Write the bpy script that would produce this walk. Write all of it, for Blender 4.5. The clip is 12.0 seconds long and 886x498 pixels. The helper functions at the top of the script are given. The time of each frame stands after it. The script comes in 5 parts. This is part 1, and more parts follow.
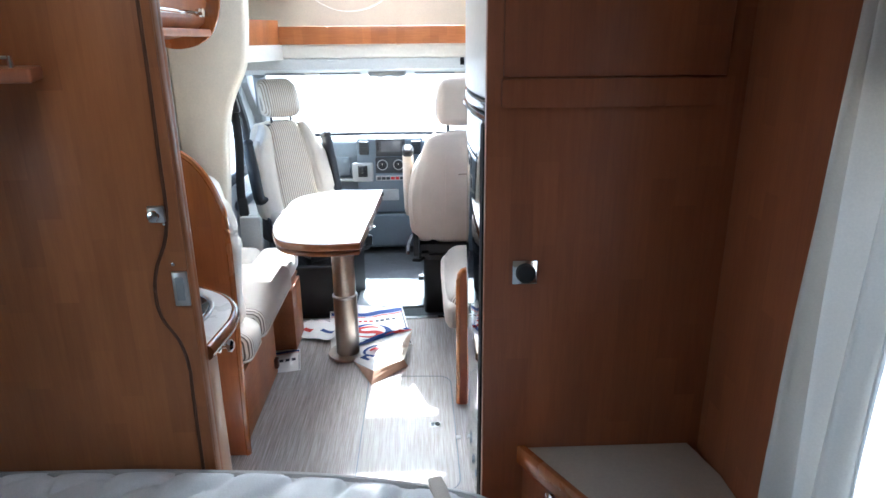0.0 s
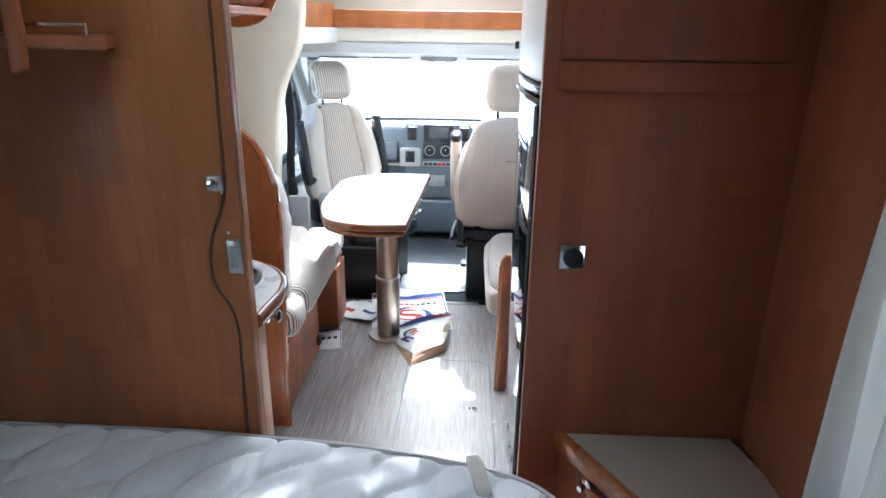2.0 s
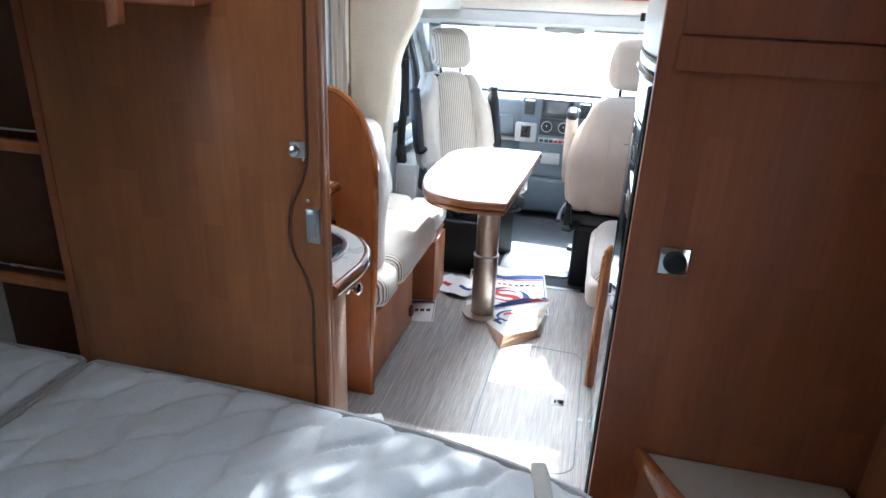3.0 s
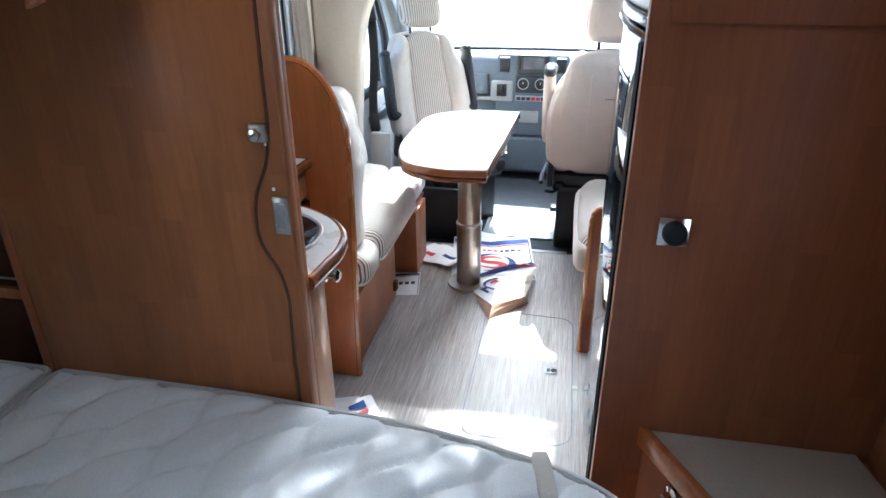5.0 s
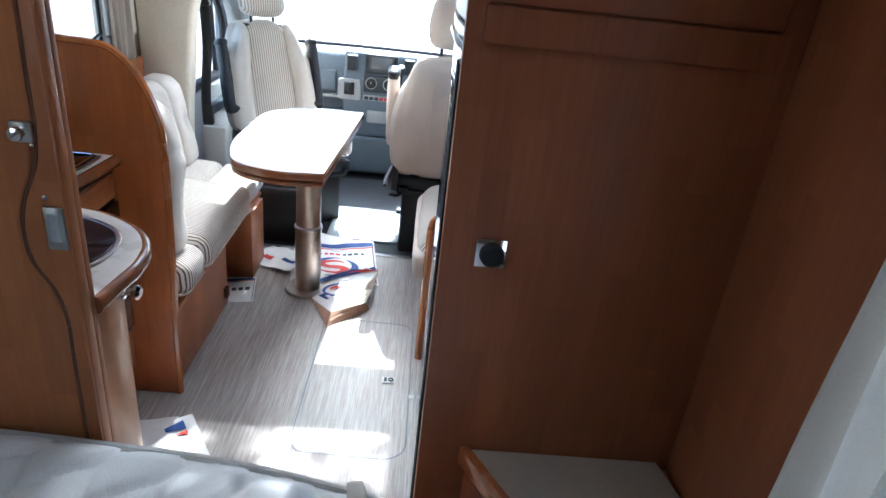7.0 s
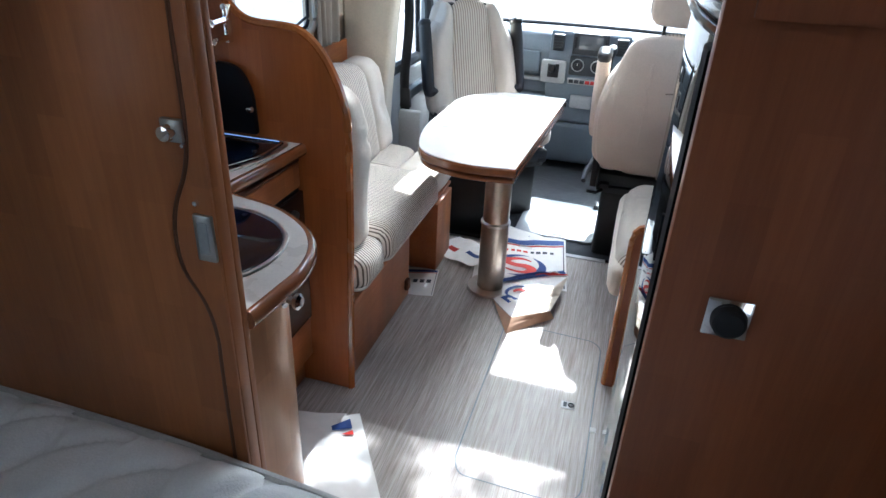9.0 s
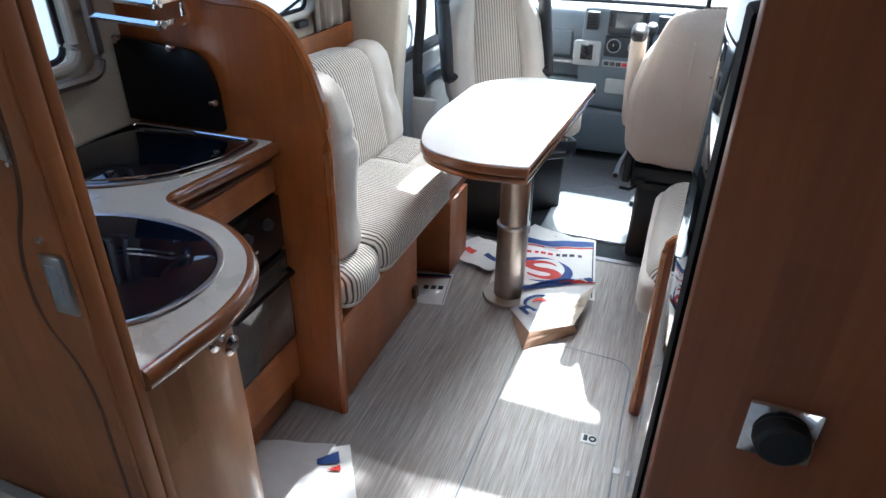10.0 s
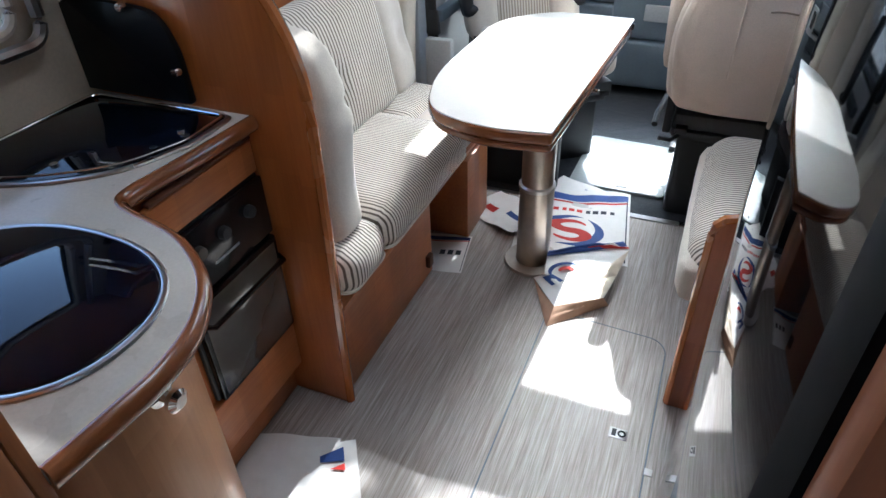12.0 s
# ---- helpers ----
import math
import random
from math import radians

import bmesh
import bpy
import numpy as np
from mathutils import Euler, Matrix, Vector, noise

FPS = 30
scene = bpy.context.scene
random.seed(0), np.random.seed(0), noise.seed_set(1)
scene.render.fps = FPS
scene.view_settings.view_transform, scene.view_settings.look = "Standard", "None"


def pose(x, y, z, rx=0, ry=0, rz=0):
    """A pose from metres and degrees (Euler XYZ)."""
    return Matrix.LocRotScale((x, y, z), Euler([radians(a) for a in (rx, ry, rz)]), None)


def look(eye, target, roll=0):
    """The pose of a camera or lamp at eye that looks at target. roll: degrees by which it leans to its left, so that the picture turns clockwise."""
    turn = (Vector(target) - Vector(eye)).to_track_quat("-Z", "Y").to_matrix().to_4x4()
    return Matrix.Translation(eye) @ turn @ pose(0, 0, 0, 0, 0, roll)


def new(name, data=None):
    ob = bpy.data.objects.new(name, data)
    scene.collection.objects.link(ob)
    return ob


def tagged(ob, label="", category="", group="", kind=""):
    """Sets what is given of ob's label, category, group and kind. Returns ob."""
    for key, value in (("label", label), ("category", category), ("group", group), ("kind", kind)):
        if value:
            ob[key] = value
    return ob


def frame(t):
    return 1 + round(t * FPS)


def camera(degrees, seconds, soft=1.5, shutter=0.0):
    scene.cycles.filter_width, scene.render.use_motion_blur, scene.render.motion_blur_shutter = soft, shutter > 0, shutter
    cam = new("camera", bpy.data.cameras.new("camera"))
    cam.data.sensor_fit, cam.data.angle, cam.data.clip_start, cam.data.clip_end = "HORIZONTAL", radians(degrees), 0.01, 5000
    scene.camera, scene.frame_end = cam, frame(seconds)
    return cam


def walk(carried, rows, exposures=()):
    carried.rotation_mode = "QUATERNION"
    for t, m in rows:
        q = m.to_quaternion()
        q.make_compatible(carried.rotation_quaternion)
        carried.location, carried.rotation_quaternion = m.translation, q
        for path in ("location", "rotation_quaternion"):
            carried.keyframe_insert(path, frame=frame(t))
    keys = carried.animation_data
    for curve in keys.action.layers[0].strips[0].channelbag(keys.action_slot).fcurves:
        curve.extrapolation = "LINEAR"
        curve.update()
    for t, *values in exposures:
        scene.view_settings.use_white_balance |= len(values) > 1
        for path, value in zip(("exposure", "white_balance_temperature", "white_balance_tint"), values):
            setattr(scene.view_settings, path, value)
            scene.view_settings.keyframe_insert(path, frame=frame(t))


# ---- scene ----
cam = camera(69.7, 12.0)
PATH = [
    (0, (0.221, 0.045, 1.582), (0.29, 1.942, 0.952), -0.5),
    (0.5, (0.231, 0.041, 1.576), (0.212, 1.938, 0.942), -1.4),
    (1, (0.228, 0.008, 1.58), (0.172, 1.918, 0.989), -1.6),
    (1.5, (0.201, -0.002, 1.572), (0.146, 1.91, 0.988), 1.2),
    (2, (0.205, 0.029, 1.562), (0.146, 1.916, 0.903), 0.9),
    (2.5, (0.236, 0.09, 1.564), (0.096, 1.961, 0.871), 1.6),
    (3, (0.263, 0.143, 1.556), (-0.144, 1.951, 0.806), 2.5),
    (3.2, (0.264, 0.154, 1.552), (-0.2, 1.954, 0.813), 3.3),
    (4.8, (0.28, 0.257, 1.547), (-0.202, 1.976, 0.646), -1.4),
    (5, (0.238, 0.253, 1.557), (-0.102, 2.025, 0.696), -0.3),
    (5.5, (0.183, 0.252, 1.563), (0.28, 2.072, 0.738), 5.5),
    (6, (0.256, 0.303, 1.558), (0.292, 2.146, 0.782), 8.1),
    (6.5, (0.326, 0.377, 1.549), (0.14, 2.212, 0.776), 5.7),
    (6.8, (0.318, 0.329, 1.57), (0.293, 2.144, 0.731), 4.3),
    (7, (0.307, 0.342, 1.571), (0.411, 2.148, 0.719), 6.4),
    (7.5, (0.303, 0.379, 1.566), (0.234, 2.207, 0.758), 5.3),
    (7.7, (0.292, 0.454, 1.553), (0.007, 2.231, 0.679), 2.6),
    (9.3, (0.282, 0.697, 1.522), (-0.232, 2.379, 0.571), 2.7),
    (9.5, (0.284, 0.78, 1.501), (-0.279, 2.497, 0.645), 3.0),
    (10, (0.321, 0.929, 1.473), (-0.273, 2.56, 0.479), 0.7),
    (10.5, (0.336, 0.857, 1.528), (-0.172, 2.575, 0.639), 2.7),
    (11, (0.305, 0.893, 1.531), (-0.19, 2.609, 0.63), 4.0),
    (11.5, (0.311, 1.124, 1.473), (-0.2, 2.733, 0.401), 2.0),
    (12, (0.279, 1.206, 1.481), (-0.363, 2.678, 0.289), -1.9),
]
walk(cam, [(t, look(eye, target, roll)) for t, eye, target, roll in PATH], [(0.0, 2.47, 5300, 5), (3.0, 2.55, 5300, 5), (6.5, 2.33, 5300, 5), (9.5, 1.84, 5380, 5), (12.0, 1.83, 5470, 5)])

# ---- world, sun and exposure ----
SUN_DIR = Vector((0.022, 0.71, 1.0)).normalized()
world = bpy.data.worlds.new("sky")
scene.world = world
world.use_nodes = True
wn, wl = world.node_tree.nodes, world.node_tree.links
sky = wn.new("ShaderNodeTexSky")
sky.sky_type, sky.sun_disc = "NISHITA", False
sky.sun_elevation = math.asin(SUN_DIR.z)
sky.sun_rotation = math.atan2(SUN_DIR.x, SUN_DIR.y)
wl.new(sky.outputs[0], wn["Background"].inputs["Color"])
wn["Background"].inputs["Strength"].default_value = 0.15
sun_data = bpy.data.lights.new("sun", "SUN")
sun_data.energy, sun_data.angle, sun_data.color = 5.0, radians(0.6), (1.0, 0.95, 0.88)
sun = new("sun", sun_data)
sun.matrix_world = look(SUN_DIR * 40, (0, 0, 0))


# ---- materials ----
def mat_nodes(name, rough=0.5, metal=0.0, coat=0.0, spec=0.5):
    m = bpy.data.materials.new(name)
    m.use_nodes = True
    nt = m.node_tree
    b = nt.nodes["Principled BSDF"]
    b.inputs["Roughness"].default_value = rough
    b.inputs["Metallic"].default_value = metal
    b.inputs["Coat Weight"].default_value = coat
    b.inputs["Coat Roughness"].default_value = 0.12
    b.inputs["Specular IOR Level"].default_value = spec
    return m, nt, b


def node(nt, kind, **kw):
    n = nt.nodes.new(kind)
    for k, v in kw.items():
        n.inputs[k.replace("_", " ")].default_value = v
    return n


def coords(nt, scale, rot=(0, 0, 0)):
    tc = nt.nodes.new("ShaderNodeTexCoord")
    mp = nt.nodes.new("ShaderNodeMapping")
    mp.inputs["Scale"].default_value = scale
    mp.inputs["Rotation"].default_value = rot
    nt.links.new(tc.outputs["Object"], mp.inputs["Vector"])
    return mp.outputs[0]


def ramp(nt, fac, stops):
    r = nt.nodes.new("ShaderNodeValToRGB")
    e = r.color_ramp.elements
    while len(e) < len(stops):
        e.new(0.5)
    for i, (p, c) in enumerate(stops):
        e[i].position, e[i].color = p, (*c, 1)
    nt.links.new(fac, r.inputs[0])
    return r.outputs[0]


def mixc(nt, fac, a, b, mode="MIX"):
    n = nt.nodes.new("ShaderNodeMix")
    n.data_type, n.blend_type = "RGBA", mode
    for s, v in ((n.inputs[0], fac), (n.inputs[6], a), (n.inputs[7], b)):
        if isinstance(v, (int, float)):
            s.default_value = v
        elif isinstance(v, tuple):
            s.default_value = (*v, 1)
        else:
            nt.links.new(v, s)
    return n.outputs[2]


def noise_fac(nt, scale, vec=None, detail=4.0, rough=0.55, dist=0.0):
    n = node(nt, "ShaderNodeTexNoise", Scale=scale, Detail=detail, Roughness=rough, Distortion=dist)
    nt.links.new(vec if vec else coords(nt, (1, 1, 1)), n.inputs["Vector"])
    return n.outputs["Fac"]


def bump(nt, b, height, strength=0.2, dist=0.002):
    n = node(nt, "ShaderNodeBump", Strength=strength, Distance=dist)
    nt.links.new(height, n.inputs["Height"])
    nt.links.new(n.outputs[0], b.inputs["Normal"])


def wood(name, light, dark, stretch=(14, 14, 0.9), rough=0.42, coat=0.06):
    m, nt, b = mat_nodes(name, rough, 0, coat)
    v = coords(nt, stretch)
    fine = noise_fac(nt, 9, v, 6, 0.65, 0.4)
    broad = noise_fac(nt, 1.3, coords(nt, (3.2, 3.2, 0.7)), 3, 0.5, 0.8)
    grain = ramp(nt, fine, [(0.3, dark), (0.7, light)])
    cloud = ramp(nt, broad, [(0.3, (0.78, 0.74, 0.70)), (0.72, (1.1, 1.08, 1.05))])
    col = mixc(nt, 1.0, grain, cloud, "MULTIPLY")
    # staggered blocks of figure in the veneer
    tc = nt.nodes.new("ShaderNodeTexCoord")
    sp = nt.nodes.new("ShaderNodeSeparateXYZ")
    nt.links.new(tc.outputs["Object"], sp.inputs[0])
    across = nt.nodes.new("ShaderNodeMath")
    across.operation = "ADD"
    nt.links.new(sp.outputs[0], across.inputs[0])
    nt.links.new(sp.outputs[1], across.inputs[1])
    sx = nt.nodes.new("ShaderNodeMath")
    sx.operation = "SNAP"
    sx.inputs[1].default_value = 0.052
    nt.links.new(across.outputs[0], sx.inputs[0])
    w1 = nt.nodes.new("ShaderNodeTexWhiteNoise")
    w1.noise_dimensions = "1D"
    nt.links.new(sx.outputs[0], w1.inputs["W"])
    off = nt.nodes.new("ShaderNodeMath")
    off.operation = "MULTIPLY_ADD"
    off.inputs[1].default_value = 0.4
    nt.links.new(w1.outputs["Value"], off.inputs[0])
    nt.links.new(sp.outputs[2], off.inputs[2])
    sz = nt.nodes.new("ShaderNodeMath")
    sz.operation = "SNAP"
    sz.inputs[1].default_value = 0.19
    nt.links.new(off.outputs[0], sz.inputs[0])
    cb = nt.nodes.new("ShaderNodeCombineXYZ")
    nt.links.new(sx.outputs[0], cb.inputs[0])
    nt.links.new(sz.outputs[0], cb.inputs[2])
    w2 = nt.nodes.new("ShaderNodeTexWhiteNoise")
    nt.links.new(cb.outputs[0], w2.inputs["Vector"])
    block = ramp(nt, w2.outputs["Value"], [(0.0, (0.85, 0.83, 0.81)), (1.0, (1.07, 1.07, 1.06))])
    col = mixc(nt, 1.0, col, block, "MULTIPLY")
    # faint knots and flecks of the veneer
    vor = node(nt, "ShaderNodeTexVoronoi", Scale=5.0)
    nt.links.new(coords(nt, (1.0, 1.0, 0.55)), vor.inputs["Vector"])
    fleck = ramp(nt, vor.outputs["Distance"], [(0.0, (0.55, 0.5, 0.45)), (0.05, (1, 1, 1))])
    nt.links.new(mixc(nt, 0.3, col, fleck, "MULTIPLY"), b.inputs["Base Color"])
    rr = ramp(nt, noise_fac(nt, 6.0), [(0.3, (rough - 0.02,) * 3), (0.7, (rough + 0.04,) * 3)])
    nt.links.new(rr, b.inputs["Roughness"])
    bump(nt, b, fine, 0.08, 0.001)
    return m


def plain(name, col, rough=0.5, metal=0.0, coat=0.0, var=0.12, scale=40.0, bmp=0.1, spec=0.5):
    m, nt, b = mat_nodes(name, rough, metal, coat, spec)
    n1 = noise_fac(nt, scale, None, 5)
    n2 = noise_fac(nt, scale * 0.07, None, 3)
    f = ramp(nt, n1, [(0.25, tuple(c * (1 - var) for c in col)), (0.75, tuple(min(1, c * (1 + var)) for c in col))])
    g = ramp(nt, n2, [(0.3, (1 - var,) * 3), (0.7, (1.0,) * 3)])
    nt.links.new(mixc(nt, 1.0, f, g, "MULTIPLY"), b.inputs["Base Color"])
    rr = ramp(nt, n2, [(0.3, (max(0.02, rough * 0.85),) * 3), (0.7, (min(1, rough * 1.15),) * 3)])
    nt.links.new(rr, b.inputs["Roughness"])
    if bmp:
        bump(nt, b, n1, bmp, 0.001)
    return m


def striped(name, axis, period, pale, dark, duty=0.50):
    m, nt, b = mat_nodes(name, 0.95, 0, 0, 0.2)
    tc = nt.nodes.new("ShaderNodeTexCoord")
    sp = nt.nodes.new("ShaderNodeSeparateXYZ")
    nt.links.new(tc.outputs["Object"], sp.inputs[0])
    wob = nt.nodes.new("ShaderNodeMath")
    wob.operation = "MULTIPLY_ADD"
    nt.links.new(noise_fac(nt, 12, None, 2), wob.inputs[0])
    wob.inputs[1].default_value = 0.004
    nt.links.new(sp.outputs[axis], wob.inputs[2])
    d = nt.nodes.new("ShaderNodeMath")
    d.operation = "DIVIDE"
    nt.links.new(wob.outputs[0], d.inputs[0])
    d.inputs[1].default_value = period
    fr = nt.nodes.new("ShaderNodeMath")
    fr.operation = "FRACT"
    nt.links.new(d.outputs[0], fr.inputs[0])
    line = ramp(nt, fr.outputs[0], [(0.0, pale), (duty, pale), (duty + 0.08, dark), (0.9, dark), (1.0, pale)])
    weave = noise_fac(nt, 420, None, 2)
    cloth = ramp(nt, weave, [(0.3, (0.8, 0.8, 0.8)), (0.7, (1.08, 1.06, 1.04))])
    worn = ramp(nt, noise_fac(nt, 5, None, 3), [(0.3, (0.9, 0.88, 0.86)), (0.7, (1, 1, 1))])
    nt.links.new(mixc(nt, 1.0, mixc(nt, 1.0, line, cloth, "MULTIPLY"), worn, "MULTIPLY"), b.inputs["Base Color"])
    b.inputs["Sheen Weight"].default_value = 0.2
    mx = nt.nodes.new("ShaderNodeMath")
    mx.operation = "ADD"
    nt.links.new(weave, mx.inputs[0])
    nt.links.new(fr.outputs[0], mx.inputs[1])
    bump(nt, b, mx.outputs[0], 0.25, 0.0015)
    return m


def fabric(name, col, scale=380.0, var=0.14):
    m, nt, b = mat_nodes(name, 0.95, 0, 0, 0.2)
    w = noise_fac(nt, scale, None, 3)
    f = ramp(nt, w, [(0.3, tuple(c * (1 - var) for c in col)), (0.7, tuple(min(1, c * (1 + var * 0.5)) for c in col))])
    g = ramp(nt, noise_fac(nt, 4, None, 4), [(0.3, (0.88, 0.86, 0.84)), (0.7, (1, 1, 1))])
    nt.links.new(mixc(nt, 1.0, f, g, "MULTIPLY"), b.inputs["Base Color"])
    b.inputs["Sheen Weight"].default_value = 0.25
    crease = noise_fac(nt, 9, None, 3, 0.5, 1.0)
    mx = nt.nodes.new("ShaderNodeMath")
    mx.operation = "MULTIPLY_ADD"
    nt.links.new(crease, mx.inputs[0])
    mx.inputs[1].default_value = 4.0
    nt.links.new(w, mx.inputs[2])
    bump(nt, b, mx.outputs[0], 0.35, 0.003)
    return m


def floor_material():
    m, nt, b = mat_nodes("floor_vinyl", 0.5, 0, 0.0, 0.2)
    lines = noise_fac(nt, 1.0, coords(nt, (260, 5.5, 1)), 3, 0.7)
    tone = noise_fac(nt, 1.0, coords(nt, (70, 1.4, 1)), 3, 0.6)
    c1 = ramp(nt, lines, [(0.3, (0.24, 0.21, 0.19)), (0.48, (0.37, 0.34, 0.315)), (0.68, (0.52, 0.49, 0.465))])
    c2 = ramp(nt, tone, [(0.3, (0.80, 0.76, 0.72)), (0.7, (1.06, 1.05, 1.05))])
    dirt = ramp(nt, noise_fac(nt, 3.0, None, 5), [(0.3, (0.88, 0.87, 0.86)), (0.65, (1, 1, 1))])
    nt.links.new(mixc(nt, 1.0, mixc(nt, 1.0, c1, c2, "MULTIPLY"), dirt, "MULTIPLY"), b.inputs["Base Color"])
    rr = ramp(nt, noise_fac(nt, 5.0), [(0.3, (0.46,) * 3), (0.7, (0.62,) * 3)])
    nt.links.new(rr, b.inputs["Roughness"])
    bump(nt, b, lines, 0.15, 0.0008)
    return m


def glass(name, rough=0.0):
    m, nt, b = mat_nodes(name, rough)
    b.inputs["Base Color"].default_value = (0.96, 0.98, 0.98, 1)
    b.inputs["Transmission Weight"].default_value = 1.0
    b.inputs["IOR"].default_value = 1.45
    return m


def milky(name, least, clearest):
    m, nt, b = mat_nodes(name, 0.4)
    tr = nt.nodes.new("ShaderNodeBsdfTranslucent")
    tr.inputs["Color"].default_value = (0.97, 0.97, 0.95, 1)
    mx = nt.nodes.new("ShaderNodeMixShader")
    mx.inputs[0].default_value = 0.96
    b.inputs["Base Color"].default_value = (0.8, 0.8, 0.78, 1)
    nt.links.new(b.outputs[0], mx.inputs[1])
    nt.links.new(tr.outputs[0], mx.inputs[2])
    # clearer soft patches, put in to throw sun spots on bed and floor
    clear = nt.nodes.new("ShaderNodeBsdfTransparent")
    patch = ramp(nt, noise_fac(nt, 7.0, None, 2, 0.5, 0.6), [(0.42, (least,) * 3), (0.66, (clearest,) * 3)])
    m2 = nt.nodes.new("ShaderNodeMixShader")
    nt.links.new(patch, m2.inputs[0])
    nt.links.new(mx.outputs[0], m2.inputs[1])
    nt.links.new(clear.outputs[0], m2.inputs[2])
    nt.links.new(m2.outputs[0], nt.nodes["Material Output"].inputs["Surface"])
    return m


def see_cloth(name, col, share):
    m = fabric(name, col, 300, 0.1)
    nt = m.node_tree
    tr = nt.nodes.new("ShaderNodeBsdfTranslucent")
    tr.inputs["Color"].default_value = (*col, 1)
    mx = nt.nodes.new("ShaderNodeMixShader")
    mx.inputs[0].default_value = share
    nt.links.new(nt.nodes["Principled BSDF"].outputs[0], mx.inputs[1])
    nt.links.new(tr.outputs[0], mx.inputs[2])
    nt.links.new(mx.outputs[0], nt.nodes["Material Output"].inputs["Surface"])
    return m


WOOD = wood("cherry_veneer", (0.35, 0.115, 0.043), (0.29, 0.090, 0.034))
WOOD_DOOR = wood("golden_cherry_veneer", (0.38, 0.138, 0.042), (0.32, 0.110, 0.033))
# same cherry veneer, brightened to orange for the light on the kitchen side
WOOD_LIT_KITCHEN = wood("cherry_veneer_lit_orange", (0.43, 0.140, 0.034), (0.36, 0.108, 0.025), (14, 14, 0.9), 0.30, 0.3)
WOOD_X = wood("cherry_veneer_level", (0.47, 0.17, 0.050), (0.36, 0.115, 0.032), (0.9, 14, 14))
WOOD_Y = wood("cherry_veneer_long", (0.47, 0.17, 0.050), (0.36, 0.115, 0.032), (14, 0.9, 14))
WOOD_EDGE = wood("cherry_edge", (0.46, 0.17, 0.045), (0.36, 0.115, 0.03), (10, 10, 0.8), 0.25, 0.5)
# real dark beads, and the shade inside the shelf niche as colour
BEAD_AND_SHADE_WOOD = plain("dark_bead_and_niche_shade", (0.11, 0.036, 0.013), 0.55, 0, 0.0, 0.2, 30)
NOSING = plain("lacquered_nosing", (0.24, 0.082, 0.028), 0.18, 0, 0.6, 0.18, 20, 0.03)
FLOOR = floor_material()
CREAM = plain("cream_wall_fabric", (0.60, 0.53, 0.42), 0.9, 0, 0, 0.07, 120, 0.2)
HEADLINER = plain("cab_headliner", (0.55, 0.56, 0.55), 0.6, 0, 0, 0.06, 80)
CREAM_PLASTIC = plain("cream_plastic", (0.70, 0.66, 0.58), 0.35, 0, 0.1, 0.05, 60, 0.05)
CABINET_TOP = plain("beige_cabinet_laminate", (0.52, 0.46, 0.37), 0.4, 0, 0.05, 0.06, 120, 0.03)
CEIL = plain("ceiling_board", (0.70, 0.66, 0.58), 0.8, 0, 0, 0.05, 90, 0.1)
LAMINATE = plain("stone_laminate", (0.58, 0.55, 0.50), 0.3, 0, 0.15, 0.08, 160, 0.03)
TABLE_TOP = plain("table_laminate", (0.66, 0.63, 0.58), 0.22, 0, 0.2, 0.04, 150, 0.02)
STRIPE_Y = striped("striped_upholstery_across", 1, 0.0118, (0.74, 0.68, 0.60), (0.125, 0.10, 0.08))
STRIPE_BACK = striped("striped_backrest", 1, 0.0165, (0.70, 0.64, 0.56), (0.16, 0.13, 0.105))
STRIPE_X = striped("striped_upholstery_long", 0, 0.0140, (0.70, 0.64, 0.56), (0.33, 0.285, 0.235))
CLOTH = fabric("cream_cloth", (0.66, 0.60, 0.52))
SEAT_CLOTH = fabric("seat_back_cloth", (0.64, 0.545, 0.46))
MATTRESS = fabric("mattress_ticking", (0.85, 0.85, 0.84), 260, 0.06)
PIPING = fabric("mattress_piping", (0.55, 0.54, 0.52), 300, 0.1)
MILKY = milky("milky_roof_dome", 0.05, 0.40)
MILKY_CLEAR = milky("sun_spot_milky_dome", 0.30, 0.90)
CURTAIN = see_cloth("pale_curtain", (0.90, 0.86, 0.80), 0.55)
CURTAIN_DARK = fabric("brown_curtain", (0.26, 0.215, 0.17), 300, 0.12)
# black lid glass; the blue in its base stands for reflected sky
LID_GLASS = plain("black_lid_glass_sky_tint", (0.0025, 0.005, 0.012), 0.03, 0, 0.0, 0.1, 20, 0.0)
FRIDGE_GLASS = plain("black_fridge_glass", (0.003, 0.003, 0.004), 0.03, 0, 0.0, 0.1, 20, 0.0, 0.3)
BLACK_GLASS = plain("black_glass", (0.004, 0.005, 0.007), 0.03, 0, 0.0, 0.1, 20, 0.0)
BLACK_GLOSS = plain("black_gloss_panel", (0.005, 0.005, 0.006), 0.12, 0, 0.0, 0.1, 20, 0.0, 0.3)
BLACK = plain("black_plastic", (0.012, 0.012, 0.014), 0.5, 0, 0, 0.15, 90)
BLACK_SATIN = plain("black_splash_panel", (0.006, 0.006, 0.008), 0.42, 0, 0, 0.15, 60, 0.1, 0.18)
BLACK_FRAME = plain("black_fridge_frame", (0.005, 0.005, 0.006), 0.75, 0, 0, 0.15, 60, 0.1, 0.08)
# base lightened to grey-beige to stand for the floor mirrored in the glass
OVEN_GLASS = plain("oven_glass_with_floor_reflection", (0.055, 0.048, 0.040), 0.05, 0, 0.3, 0.1, 20, 0.0)
GREY_DARK = plain("dark_grey_plastic", (0.035, 0.04, 0.045), 0.55, 0, 0, 0.12, 120)
GREY = plain("grey_dash_plastic", (0.125, 0.155, 0.185), 0.5, 0, 0, 0.1, 150)
